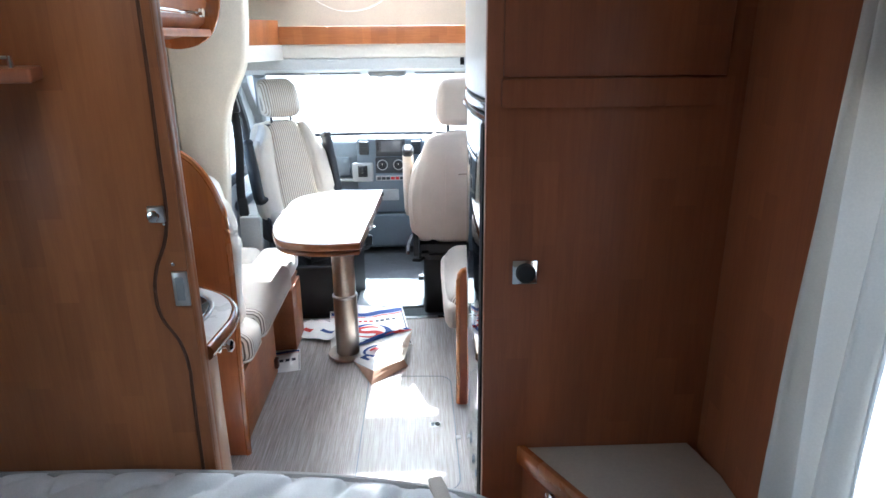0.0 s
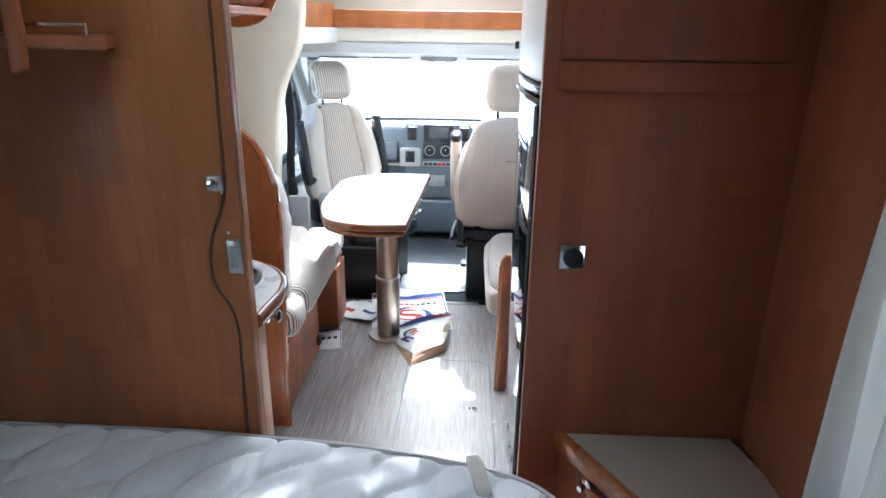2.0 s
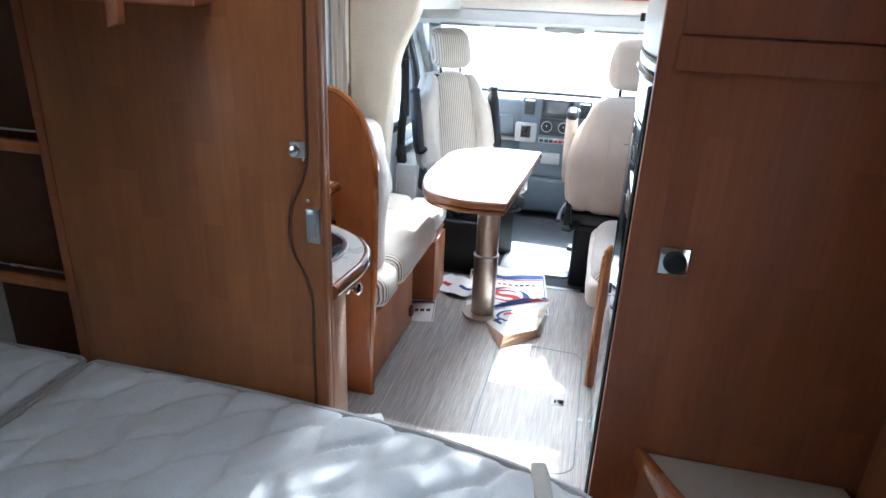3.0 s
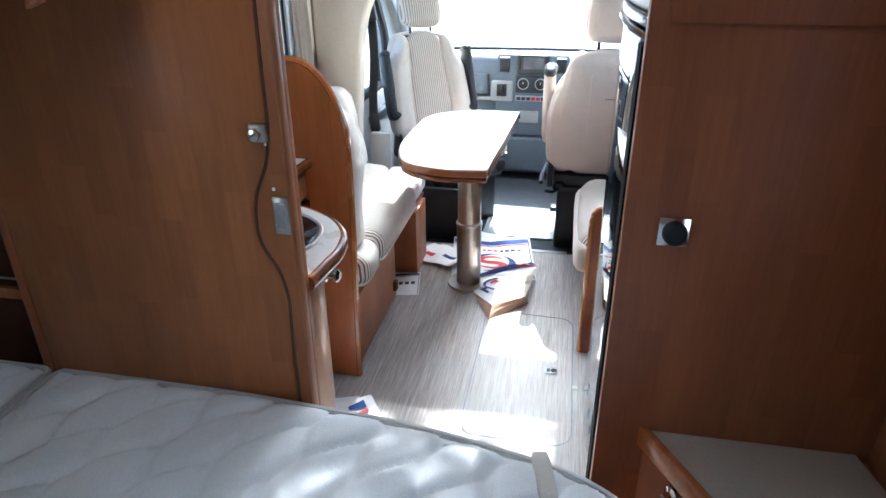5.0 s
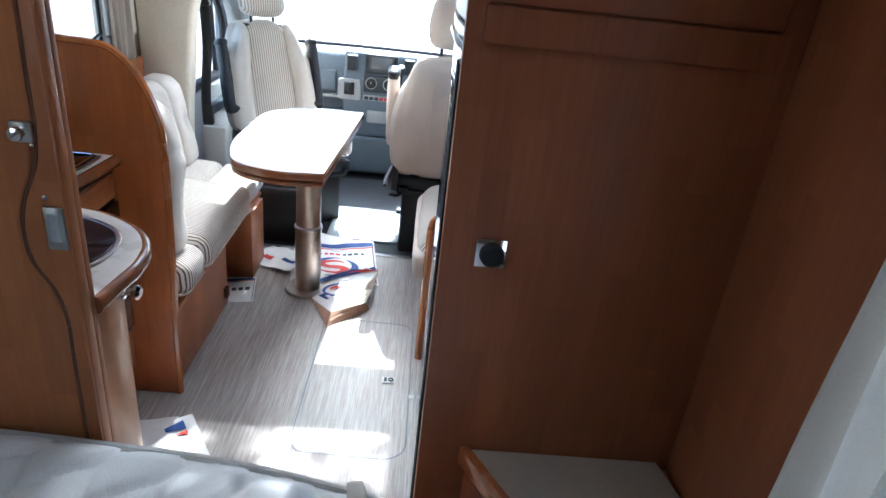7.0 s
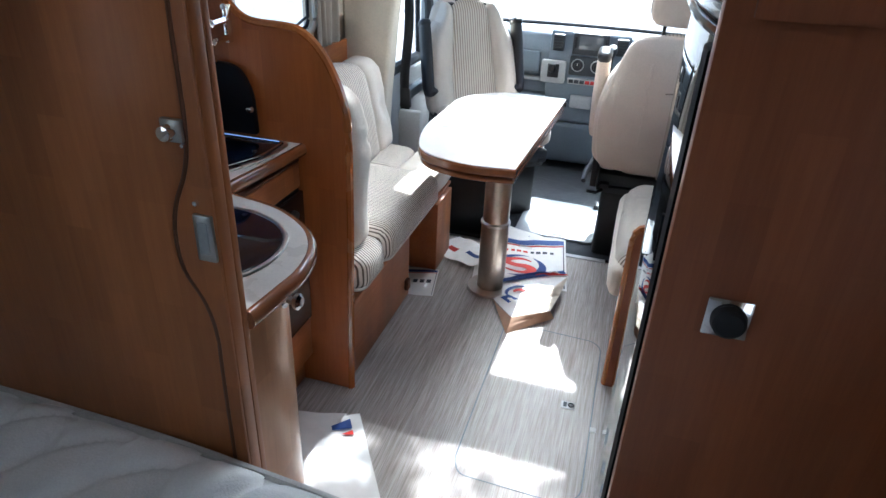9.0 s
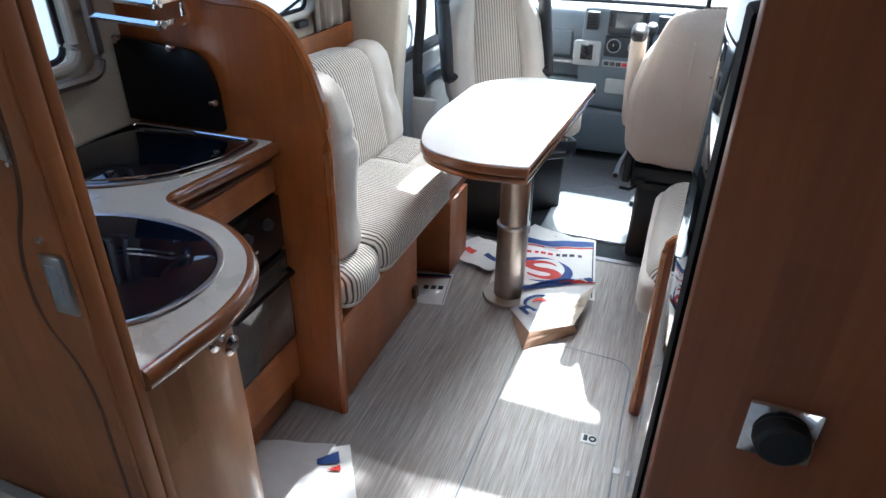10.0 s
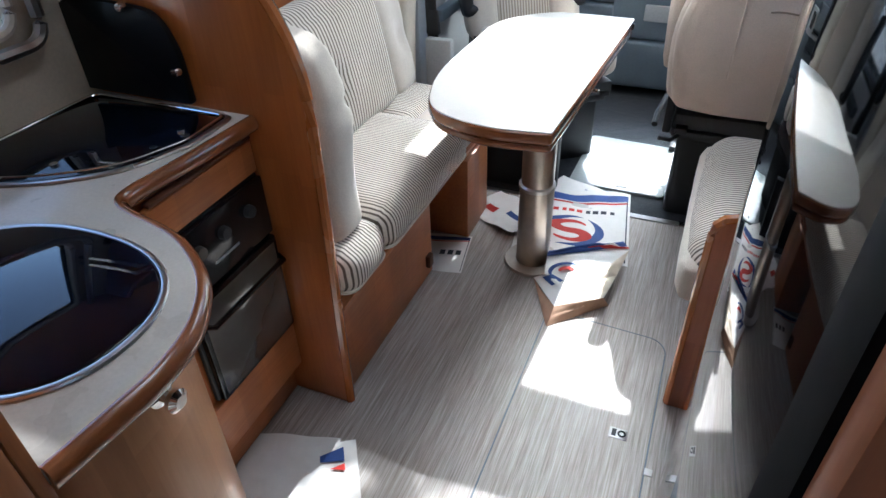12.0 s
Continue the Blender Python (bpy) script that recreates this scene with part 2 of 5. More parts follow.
GREY_LIGHT = plain("light_grey_plastic", (0.33, 0.34, 0.34), 0.5, 0, 0, 0.08, 120)
COVER = plain("sun_patch_cover_grey", (0.24, 0.26, 0.27), 0.5, 0, 0, 0.1, 90)
MAT = fabric("cab_carpet", (0.018, 0.022, 0.03), 300, 0.3)
CAB_FLOOR = plain("cab_rubber_floor", (0.05, 0.055, 0.06), 0.6, 0, 0, 0.2, 70)
CHROME = plain("chrome", (0.82, 0.82, 0.82), 0.08, 1.0, 0, 0.03, 30, 0.0)
STEEL = plain("brushed_steel", (0.55, 0.54, 0.52), 0.3, 1.0, 0, 0.06, 60, 0.03)
PEDESTAL = plain("satin_aluminium_tube", (0.50, 0.44, 0.38), 0.33, 1.0, 0, 0.08, 25, 0.04)
PAPER = plain("paper_mat", (0.72, 0.70, 0.67), 0.85, 0, 0, 0.05, 30, 0.15)
PAPER_PALE = plain("pale_kraft_paper", (0.66, 0.57, 0.46), 0.85, 0, 0, 0.06, 30, 0.15)
PAPER_BACK = plain("kraft_paper_back", (0.42, 0.26, 0.17), 0.9, 0, 0, 0.08, 30, 0.15)
INK_BLUE = plain("blue_ink", (0.025, 0.06, 0.22), 0.8, 0, 0, 0.1, 40, 0.0)
INK_RED = plain("red_ink", (0.50, 0.03, 0.02), 0.8, 0, 0, 0.1, 40, 0.0)
INK_DARK = plain("dark_ink", (0.03, 0.035, 0.05), 0.8, 0, 0, 0.1, 40, 0.0)
WHITE_PAINT = plain("white_paint", (0.8, 0.8, 0.79), 0.35, 0, 0.2, 0.04, 20, 0.0)
GROUND = plain("pale_gravel", (0.42, 0.40, 0.37), 0.95, 0, 0, 0.2, 12, 0.3)
GLASS = glass("clear_glass")
SMOKED = plain("smoked_screen", (0.10, 0.11, 0.12), 0.12, 0, 0.6, 0.1, 20, 0.0)
RED = plain("red_button", (0.5, 0.02, 0.02), 0.4, 0, 0, 0.05, 40, 0)
BELT = fabric("seat_belt_webbing", (0.02, 0.02, 0.022), 500, 0.3)


# ---- mesh helpers ----
def finish(bm, name, mat, smooth=35.0):
    bmesh.ops.recalc_face_normals(bm, faces=bm.faces)
    me = bpy.data.meshes.new(name)
    for f in bm.faces:
        f.smooth = True
    bm.to_mesh(me)
    bm.free()
    me.set_sharp_from_angle(angle=radians(smooth))
    me.materials.append(mat)
    return me


def part(name, bm, mat, parent=None, label="", smooth=35.0):
    ob = new(name, finish(bm, name, mat, smooth))
    if parent is not None:
        ob.parent = parent
    return tagged(ob, label)


def thing(name, label, category, at=(0, 0, 0), group="", rz=0.0):
    ob = new(name)
    ob.matrix_basis = pose(*at, 0, 0, rz)
    ob.empty_display_size = 0.1
    return tagged(ob, label, category, group)


def structure(name, bm, mat, label):
    return tagged(part(name, bm, mat), label, "", "", "structure")


def bm_box(x0, x1, y0, y1, z0, z1, bevel=0.0, seg=2, bm=None):
    bm = bm or bmesh.new()
    made = bmesh.ops.create_cube(bm, size=1.0)["verts"]
    bmesh.ops.scale(bm, vec=(x1 - x0, y1 - y0, z1 - z0), verts=made)
    bmesh.ops.translate(bm, vec=((x0 + x1) / 2, (y0 + y1) / 2, (z0 + z1) / 2), verts=made)
    if bevel:
        edges = list({e for v in made for e in v.link_edges})
        bmesh.ops.bevel(bm, geom=edges, offset=bevel, segments=seg, affect="EDGES", profile=0.5)
    return bm


def bm_prism(outline, a, b, axis="z", bevel=0.0, seg=2, bm=None):
    """Outline in the two other axes, in cyclic order x-y, y-z, x-z; extruded from a to b along axis."""
    bm = bm or bmesh.new()
    put = {"z": lambda p, h: (p[0], p[1], h), "x": lambda p, h: (h, p[0], p[1]), "y": lambda p, h: (p[0], h, p[1])}[axis]
    lo = [bm.verts.new(put(p, a)) for p in outline]
    hi = [bm.verts.new(put(p, b)) for p in outline]
    n = len(outline)
    caps = [bm.faces.new(lo), bm.faces.new(hi)]
    for i in range(n):
        bm.faces.new((lo[i], lo[(i + 1) % n], hi[(i + 1) % n], hi[i]))
    bmesh.ops.recalc_face_normals(bm, faces=bm.faces)
    if bevel:
        edges = list({e for c in caps for e in c.edges})
        bmesh.ops.bevel(bm, geom=edges, offset=bevel, segments=seg, affect="EDGES", profile=0.5, clamp_overlap=True)
    return bm


def round_poly(points, radius, steps=6):
    """A polygon with its corners rounded; radius: one number or one a corner."""
    out, n = [], len(points)
    for i in range(n):
        p, a, c = Vector(points[i]), Vector(points[i - 1]), Vector(points[(i + 1) % n])
        r = radius[i] if isinstance(radius, (list, tuple)) else radius
        if r <= 0:
            out.append(tuple(p))
            continue
        d1, d2 = (a - p), (c - p)
        r = min(r, d1.length * 0.49, d2.length * 0.49)
        s, e = p + d1.normalized() * r, p + d2.normalized() * r
        for k in range(steps + 1):
            t = k / steps
            out.append(tuple((1 - t) ** 2 * s + 2 * t * (1 - t) * p + t * t * e))
    return out


def smooth_line(points, per=6):
    """A Catmull-Rom curve through the points."""
    pts = [Vector(p) for p in points]
    out = []
    for i in range(len(pts) - 1):
        p0, p1, p2, p3 = pts[max(i - 1, 0)], pts[i], pts[i + 1], pts[min(i + 2, len(pts) - 1)]
        for k in range(per):
            t = k / per
            out.append(0.5 * (2 * p1 + (p2 - p0) * t + (2 * p0 - 5 * p1 + 4 * p2 - p3) * t**2 + (3 * p1 - p0 - 3 * p2 + p3) * t**3))
    out.append(pts[-1])
    return out


def bm_tube(points, radius, sides=10, bm=None, flat=1.0, closed=False):
    bm = bm or bmesh.new()
    pts = [Vector(p) for p in points]
    rings, up = [], Vector((0.02, 0.03, 1.0)).normalized()
    n = len(pts)
    for i, p in enumerate(pts):
        if closed:
            d = pts[(i + 1) % n] - pts[i - 1]
        else:
            d = pts[min(i + 1, n - 1)] - pts[max(i - 1, 0)]
        d.normalize()
        side = d.cross(up)
        if side.length < 0.05:
            side = d.cross(Vector((0, 1, 0)))
        side.normalize()
        over = side.cross(d)
        rings.append([bm.verts.new(p + radius * (math.cos(a) * side + flat * math.sin(a) * over)) for a in (2 * math.pi * k / sides for k in range(sides))])
    for i in range(n if closed else n - 1):
        q, r = rings[i], rings[(i + 1) % n]
        for k in range(sides):
            bm.faces.new((q[k], q[(k + 1) % sides], r[(k + 1) % sides], r[k]))
    if not closed:
        bm.faces.new(rings[0])
        bm.faces.new(rings[-1])
    return bm


def bm_lathe(profile, at=(0, 0, 0), turn=None, sides=24, bm=None):
    """Profile of (radius, height) turned about an upright axis; turn: a matrix put before the shift."""
    bm = bm or bmesh.new()
    m = Matrix.Translation(at) @ (turn or Matrix())
    rings = []
    for r, h in profile:
        if r < 1e-5:
            rings.append([bm.verts.new(m @ Vector((0, 0, h)))])
        else:
            rings.append([bm.verts.new(m @ Vector((r * math.cos(a), r * math.sin(a), h))) for a in (2 * math.pi * k / sides for k in range(sides))])
    for q, r in zip(rings, rings[1:]):
        for k in range(sides):
            a, b = q[k % len(q)], q[(k + 1) % len(q)]
            c, d = r[(k + 1) % len(r)], r[k % len(r)]
            bm.faces.new([v for i, v in enumerate((a, b, c, d)) if v not in (a, b, c, d)[:i]])
    for ring in (rings[0], rings[-1]):
        if len(ring) > 2:
            bm.faces.new(ring)
    return bm


def bm_cushion(size, r, puff=0.01, n=12, wrinkle=0.004, seed=0.0, shape=None):
    """A soft block about the origin: rounded by r, swollen by puff on all sides, slightly uneven."""
    bm = bmesh.new()
    bmesh.ops.create_cube(bm, size=2.0)
    bmesh.ops.subdivide_edges(bm, edges=bm.edges, cuts=n, use_grid_fill=True)
    h = Vector(size) / 2
    for v in bm.verts:
        u = v.co.copy()
        p = Vector((u.x * h.x, u.y * h.y, u.z * h.z))
        inner = Vector([max(-h[i] + r, min(h[i] - r, p[i])) for i in range(3)])
        d = p - inner
        if d.length > 1e-6:
            p = inner + d.normalized() * r
        for i in range(3):
            j, k = (i + 1) % 3, (i + 2) % 3
            p[i] += puff * u[i] * (1 - u[j] ** 2) * (1 - u[k] ** 2) * (abs(u[i]) > 0.99)
        if wrinkle:
            q = p * 7 + Vector((seed, seed * 2, 0))
            p += wrinkle * noise.noise_vector(q)
        if shape:
            p = shape(p, u)
        v.co = p
    return bm


def shifted(bm, m):
    bmesh.ops.transform(bm, matrix=m, verts=bm.verts)
    return bm


def bm_sheet(nx, ny, place):
    bm = bmesh.new()
    g = [[bm.verts.new(place(i / nx, j / ny)) for j in range(ny + 1)] for i in range(nx + 1)]
    for i in range(nx):
        for j in range(ny):
            bm.faces.new((g[i][j], g[i + 1][j], g[i + 1][j + 1], g[i][j + 1]))
    return bm


def thicken(bm, depth):
    bmesh.ops.recalc_face_normals(bm, faces=bm.faces)
    bmesh.ops.solidify(bm, geom=bm.faces[:], thickness=depth)
    return bm


# ---- the shell of the motorhome ----
LEFT, RIGHT, TOP = -1.05, 0.915, 2.0
BED_LEFT = -1.32


def wall_with_holes(x0, x1, a0, a1, z0, z1, holes):
    """A side wall between y a0 and a1 with openings (y0, y1, z0, z1) cut through it."""
    ys = sorted({a0, a1, *[h[0] for h in holes], *[h[1] for h in holes]})
    zs = sorted({z0, z1, *[h[2] for h in holes], *[h[3] for h in holes]})
    bm = bmesh.new()
    for ya, yb in zip(ys, ys[1:]):
        for za, zb in zip(zs, zs[1:]):
            if not any(h[0] <= ya and yb <= h[1] and h[2] <= za and zb <= h[3] for h in holes):
                bm_box(x0, x1, ya, yb, za, zb, 0, 2, bm)
    bmesh.ops.remove_doubles(bm, verts=bm.verts, dist=1e-5)
    inside = {}
    for f in bm.faces:
        inside.setdefault(tuple(round(c, 4) for c in f.calc_center_median()), []).append(f)
    bmesh.ops.delete(bm, geom=[f for fs in inside.values() if len(fs) > 1 for f in fs], context="FACES")
    return bm


structure("floor", bm_box(BED_LEFT - 0.05, RIGHT + 0.05, -1.6, 3.52, -0.06, 0.0), FLOOR, "grey-beige vinyl floor with fine lengthwise streaks")
structure("cab_floor", bm_box(-1.02, 0.98, 3.52, 5.0, -0.09, -0.03), CAB_FLOOR, "dark rubber floor of the driving cab")
structure("floor_trim", bm_box(-1.0, RIGHT, 3.505, 3.535, -0.055, 0.006, 0.003), STEEL, "aluminium edge strip between floor and cab")
structure("wall_left_rear", wall_with_holes(BED_LEFT - 0.05, BED_LEFT, -1.6, 1.48, 0, TOP, [(-0.9, 0.1, 0.95, 1.4)]), CREAM, "cream lined side wall of the bedroom")
structure("wall_left_front", wall_with_holes(LEFT - 0.05, LEFT, 1.48, 3.55, 0, TOP, [(1.54, 2.085, 1.085, 1.60), (2.50, 3.18, 1.045, 1.62)]), CREAM, "cream lined side wall with two windows")
structure("wall_right", wall_with_holes(RIGHT, RIGHT + 0.05, -1.6, 3.55, 0, TOP, [(0.30, 0.98, 0.75, 1.5), (2.7, 3.3, 1.0, 1.6)]), WOOD, "wood veneer lined side wall with window openings")
structure("wall_outer_right", wall_with_holes(RIGHT + 0.054, RIGHT + 0.066, -1.65, 3.55, -0.05, TOP + 0.05, [(0.30, 0.98, 0.75, 1.5), (2.7, 3.3, 1.0, 1.6)]), WHITE_PAINT, "white painted outer skin of the motorhome side")
structure("wall_rear", bm_box(BED_LEFT - 0.05, RIGHT + 0.05, -1.65, -1.6, 0, TOP), CREAM, "cream lined rear wall")
structure("ceiling", wall_with_holes(TOP, TOP + 0.05, BED_LEFT - 0.05, RIGHT + 0.05, -1.65, 3.86, [(-0.50, 0.15, 1.86, 2.26), (-0.52, 0.34, 2.96, 3.56), (-0.42, -0.06, 0.78, 1.08)]), CEIL, "pale ceiling board with openings for the added roof hatches")
ceil = bpy.data.objects["ceiling"]
ceil.data.transform(Matrix(((0, 1, 0, 0), (0, 0, 1, 0), (1, 0, 0, 0), (0, 0, 0, 1))))

# overcab: a roof that slopes to the front, open where the roof light lies
SKY_Y0, SKY_Z0, SKY_Y1, SKY_Z1 = 3.86, 1.985, 4.45, 1.865


def slope_z(y):
    return SKY_Z0 + (SKY_Z1 - SKY_Z0) * (y - SKY_Y0) / (SKY_Y1 - SKY_Y0)


def slope_slab(bm, x0, x1, y0, y1, t=0.05):
    bm_prism([(y0, slope_z(y0)), (y1, slope_z(y1)), (y1, slope_z(y1) + t), (y0, slope_z(y0) + t)], x0, x1, "x", 0, 2, bm)


bm = bmesh.new()
slope_slab(bm, LEFT, -0.55, SKY_Y0, SKY_Y1)
slope_slab(bm, 0.58, RIGHT, SKY_Y0, SKY_Y1)
structure("ceiling_overcab", bm, CEIL, "pale sloping ceiling above the cab")
structure("overcab_panel", bm_prism([(4.45, 1.865), (4.52, 1.60), (4.56, 1.60), (4.49, 1.915), (4.45, 1.915)], LEFT, RIGHT, "x"), CREAM, "cream panel above the windscreen shelf")
structure("overcab_shelf", bm_prism([(4.19, 1.465), (4.56, 1.465), (4.56, 1.60), (4.22, 1.60), (4.22, 1.552), (4.19, 1.552)], -0.72, 0.80, "x", 0.004), CREAM_PLASTIC, "cream moulded shelf above the windscreen")

# roof light above the cab
rl = thing("roof_light", "wide tilting roof light with pale plastic frame above the cab", "roof light")
bm = bmesh.new()
for x0, x1, y0, y1 in ((-0.60, -0.53, 3.80, 4.49), (0.56, 0.63, 3.80, 4.49), (-0.53, 0.56, 3.80, 3.88), (-0.53, 0.56, 4.42, 4.49)):
    bm_prism([(y0, slope_z(y0) - 0.018), (y1, slope_z(y1) - 0.018), (y1, slope_z(y1) + 0.06), (y0, slope_z(y0) + 0.06)], x0, x1, "x", 0, 2, bm)
part("frame", bm, CREAM_PLASTIC, rl)
bm = bmesh.new()
bm_prism([(3.88, slope_z(3.88) + 0.05), (4.42, slope_z(4.42) + 0.05), (4.42, slope_z(4.42) + 0.056), (3.88, slope_z(3.88) + 0.056)], -0.53, 0.56, "x", 0, 2, bm)
p = part("pane", bm, GLASS, rl)
p.visible_shadow = False
cordpts = smooth_line([(-0.45, 4.40, 1.855), (-0.39, 4.36, 1.80), (-0.29, 4.33, 1.755), (-0.18, 4.32, 1.745), (-0.07, 4.33, 1.765), (0.01, 4.36, 1.81), (0.06, 4.40, 1.855)], 5)
part("pull_cord", bm_tube(cordpts, 0.004, 6), CREAM_PLASTIC, rl, "thin white hanging cord")

# unseen roof hatches, added to light the aisle, the lounge and the bed
def added_hatch(x0, x1, y0, y1, dome, label):
    t = thing("added_hatch", label, "roof light", (0, 0, 0), "roof hatches")
    for a, b, c, d in ((x0 - 0.04, x0, y0 - 0.04, y1 + 0.04), (x1, x1 + 0.04, y0 - 0.04, y1 + 0.04), (x0, x1, y0 - 0.04, y0), (x0, x1, y1, y1 + 0.04)):
        part("frame_bar", bm_box(a, b, c, d, 1.982, 2.06, 0.003), CREAM_PLASTIC, t)
    part("dome", bm_prism(round_poly([(x0, y0), (x1, y0), (x1, y1), (x0, y1)], 0.03), 2.035, 2.042, "z"), dome, t, "milky white plastic dome")


added_hatch(-0.50, 0.15, 1.86, 2.26, MILKY, "unseen square roof hatch added to light the kitchen aisle")
added_hatch(-0.52, 0.34, 2.96, 3.56, MILKY_CLEAR, "unseen square roof hatch added to throw sun glow on the floor")
added_hatch(-0.42, -0.06, 0.78, 1.08, MILKY, "small unseen roof hatch added to light the bed")

# cab shell
CABL, CABR = -1.0, 0.98
for nm, xa, xb in (("wall_cab_left", CABL - 0.05, CABL), ("wall_cab_right", CABR, CABR + 0.05)):
    structure(nm, wall_with_holes(xa, xb, 3.55, 4.98, -0.09, 1.5, [(3.86, 4.62, 0.72, 1.38)]), GREY_LIGHT, "light grey cab side with the door window opening")
structure("cab_roof", bm_prism([(4.19, 1.40), (4.66, 1.345), (4.70, 1.345), (4.70, 1.40), (4.56, 1.47), (4.19, 1.47)], CABL, CABR, "x", 0.003), HEADLINER, "grey plastic lining above the windscreen")
structure("wall_overcab_left", bm_box(LEFT - 0.05, LEFT, 3.55, 4.6, 1.40, 2.05), CREAM, "cream side of the overcab")
structure("wall_overcab_right", bm_box(RIGHT, RIGHT + 0.05, 3.55, 4.6, 1.40, 2.05), CREAM, "cream side of the overcab")
bm = bm_box(LEFT, CABL - 0.05, 3.60, 4.6, 1.40, 1.45)
structure("trim_overcab", bm, CREAM_PLASTIC, "cream ledge between cab side and overcab")
structure("wall_cab_front", bm_box(CABL, CABR, 4.98, 5.03, -0.09, 0.80), GREY, "grey bulkhead below the dashboard")

# windscreen: raked pane with black border
ws = thing("windscreen", "wide raked windscreen with a dark rubber border", "windscreen")
W0, W1 = (5.22, 0.86), (4.68, 1.36)


def ws_pt(x, f, off=0.0):
    bend = 0.10 * (x / 0.95) ** 2
    return (x * (0.99 - 0.10 * f), W0[0] + (W1[0] - W0[0]) * f - bend * (1 - f * 0.6) + off, W0[1] + (W1[1] - W0[1]) * f)


bm = thicken(bm_sheet(16, 4, lambda u, v: ws_pt(-0.95 + 1.9 * u, v)), 0.005)
p = part("pane", bm, GLASS, ws)
p.visible_shadow = False
for nm, pts in (("lower_seal", [ws_pt(-0.95 + 1.9 * k / 12, 0.0, -0.012) for k in range(13)]), ("upper_seal", [ws_pt(-0.95 + 1.9 * k / 12, 1.0, -0.012) for k in range(13)]),
                ("side_seal", [ws_pt(-0.95, k / 6, -0.012) for k in range(7)]), ("side_seal", [ws_pt(0.95, k / 6, -0.012) for k in range(7)])):
    part(nm, bm_tube(pts, 0.014, 8), BLACK, ws)
for s in (-1, 1):
    a = [ws_pt(0.95 * s, k / 6, 0.0) for k in range(7)]
    bm = bm_tube([(x + 0.02 * s, y - 0.03, z) for x, y, z in a], 0.045, 10)
    structure("trim_pillar", bm, GREY_LIGHT, "grey windscreen pillar lining")
    bm = bm_prism([(4.60, 1.45), (4.62, 1.30), (5.05, 0.88), (5.25, 0.80), (5.25, 0.86), (4.72, 1.40)], 0.955 * s, 1.02 * s, "x")
    structure("trim_pillar", bm, GREY_LIGHT, "grey outer windscreen pillar")

mb = thing("overhead_console", "light grey overhead lamp console at the windscreen top", "console")
part("body", bm_prism(round_poly([(-0.11, 4.40), (0.15, 4.40), (0.12, 4.62), (-0.08, 4.62)], 0.03), 1.345, 1.385, "z", 0.012), GREY_LIGHT, mb)
for x in (-0.05, 0.06):
    part("lens", bm_box(x, x + 0.05, 4.415, 4.44, 1.337, 1.348, 0.004), CREAM_PLASTIC, mb)
for x0, x1, nm in ((-0.80, -0.16, "sun_visor"), (0.20, 0.84, "sun_visor")):
    sv = thing(nm, "folded grey sun visor above the windscreen", "sun visor", (0, 0, 0), "sun visors")
    part("flap", bm_prism(round_poly([(x0, 4.47), (x1, 4.47), (x1, 4.63), (x0, 4.63)], 0.03), 1.352, 1.372, "z", 0.006), GREY_LIGHT, sv)
    part("label", bm_box((x0 + x1) / 2 - 0.05, (x0 + x1) / 2 + 0.05, 4.463, 4.469, 1.354, 1.37, 0.001), CREAM_PLASTIC, sv)

# wooden rail of the shelf above the cab
rail = thing("overcab_rail", "cherry wood rail along the shelf above the cab", "rail")
part("front_board", bm_box(-0.62, 0.82, 4.168, 4.188, 1.55, 1.655, 0.004), WOOD_X, rail)
bm = bm_prism([(-0.622, 4.168), (-0.622, 4.188), (-0.78, 3.60), (-0.80, 3.60)], 1.55, 1.69, "z", 0.003)
part("side_board", bm, WOOD_X, rail)
part("side_ledge", bm_prism([(-0.61, 4.19), (-0.60, 4.16), (-0.76, 3.60), (LEFT, 3.60), (LEFT, 4.19)], 1.46, 1.55, "z", 0.006), CREAM_PLASTIC, rail)

# cream curved bulkhead between lounge and cab
edge = [(-0.62, 1.985), (-0.632, 1.80), (-0.645, 1.62), (-0.672, 1.45), (-0.735, 1.32), (-0.775, 1.22), (-0.80, 1.08), (-0.822, 0.85), (-0.838, 0.68), (-0.85, 0.4), (-0.855, 0.0)]
edge = [tuple(v) for v in smooth_line([(x, z, 0) for x, z in edge], 3)]
outline = [(LEFT + 0.001, 1.985)] + [(x, z) for x, z, _ in edge] + [(LEFT + 0.001, 0.0)]
structure("wall_bulkhead_left", bm_prism(outline, 3.47, 3.58, "y", 0.02, 3), CREAM, "cream padded bulkhead with a curved edge")
structure("wall_bulkhead_right", bm_prism([(0.10 - x if x > LEFT + 0.01 else RIGHT - 0.001, z) for x, z in outline], 3.47, 3.58, "y", 0.02, 3), CREAM, "cream padded bulkhead with a curved edge")

# partitions between bedroom and lounge
structure("wall_wardrobe_face", bm_box(0.364, RIGHT, 1.40, 1.43, 0, TOP, 0.003), WOOD, "cherry veneer wardrobe side facing the bed")
structure("wall_wardrobe_side", bm_box(0.455, 0.475, 1.43, 2.555, 0, TOP), WOOD, "cherry veneer side behind the fridge")
# niche depth shade is put into this back's dark colour
structure("wall_shelf_back", bm_box(BED_LEFT, -0.98, 1.458, 1.478, 0, TOP), BEAD_AND_SHADE_WOOD, "wood back of the shelf niche, coloured dark for its shade")
structure("wall_shelf_side", bm_box(-1.0, -0.975, 1.362, 1.457, 0, TOP, 0.003), WOOD, "cherry veneer side of the shelf niche")
structure("wall_door_pocket", bm_box(-0.974, -0.284, 1.394, 1.4095, 0, TOP, 0.002), WOOD_DOOR, "cherry veneer partition behind the sliding door")


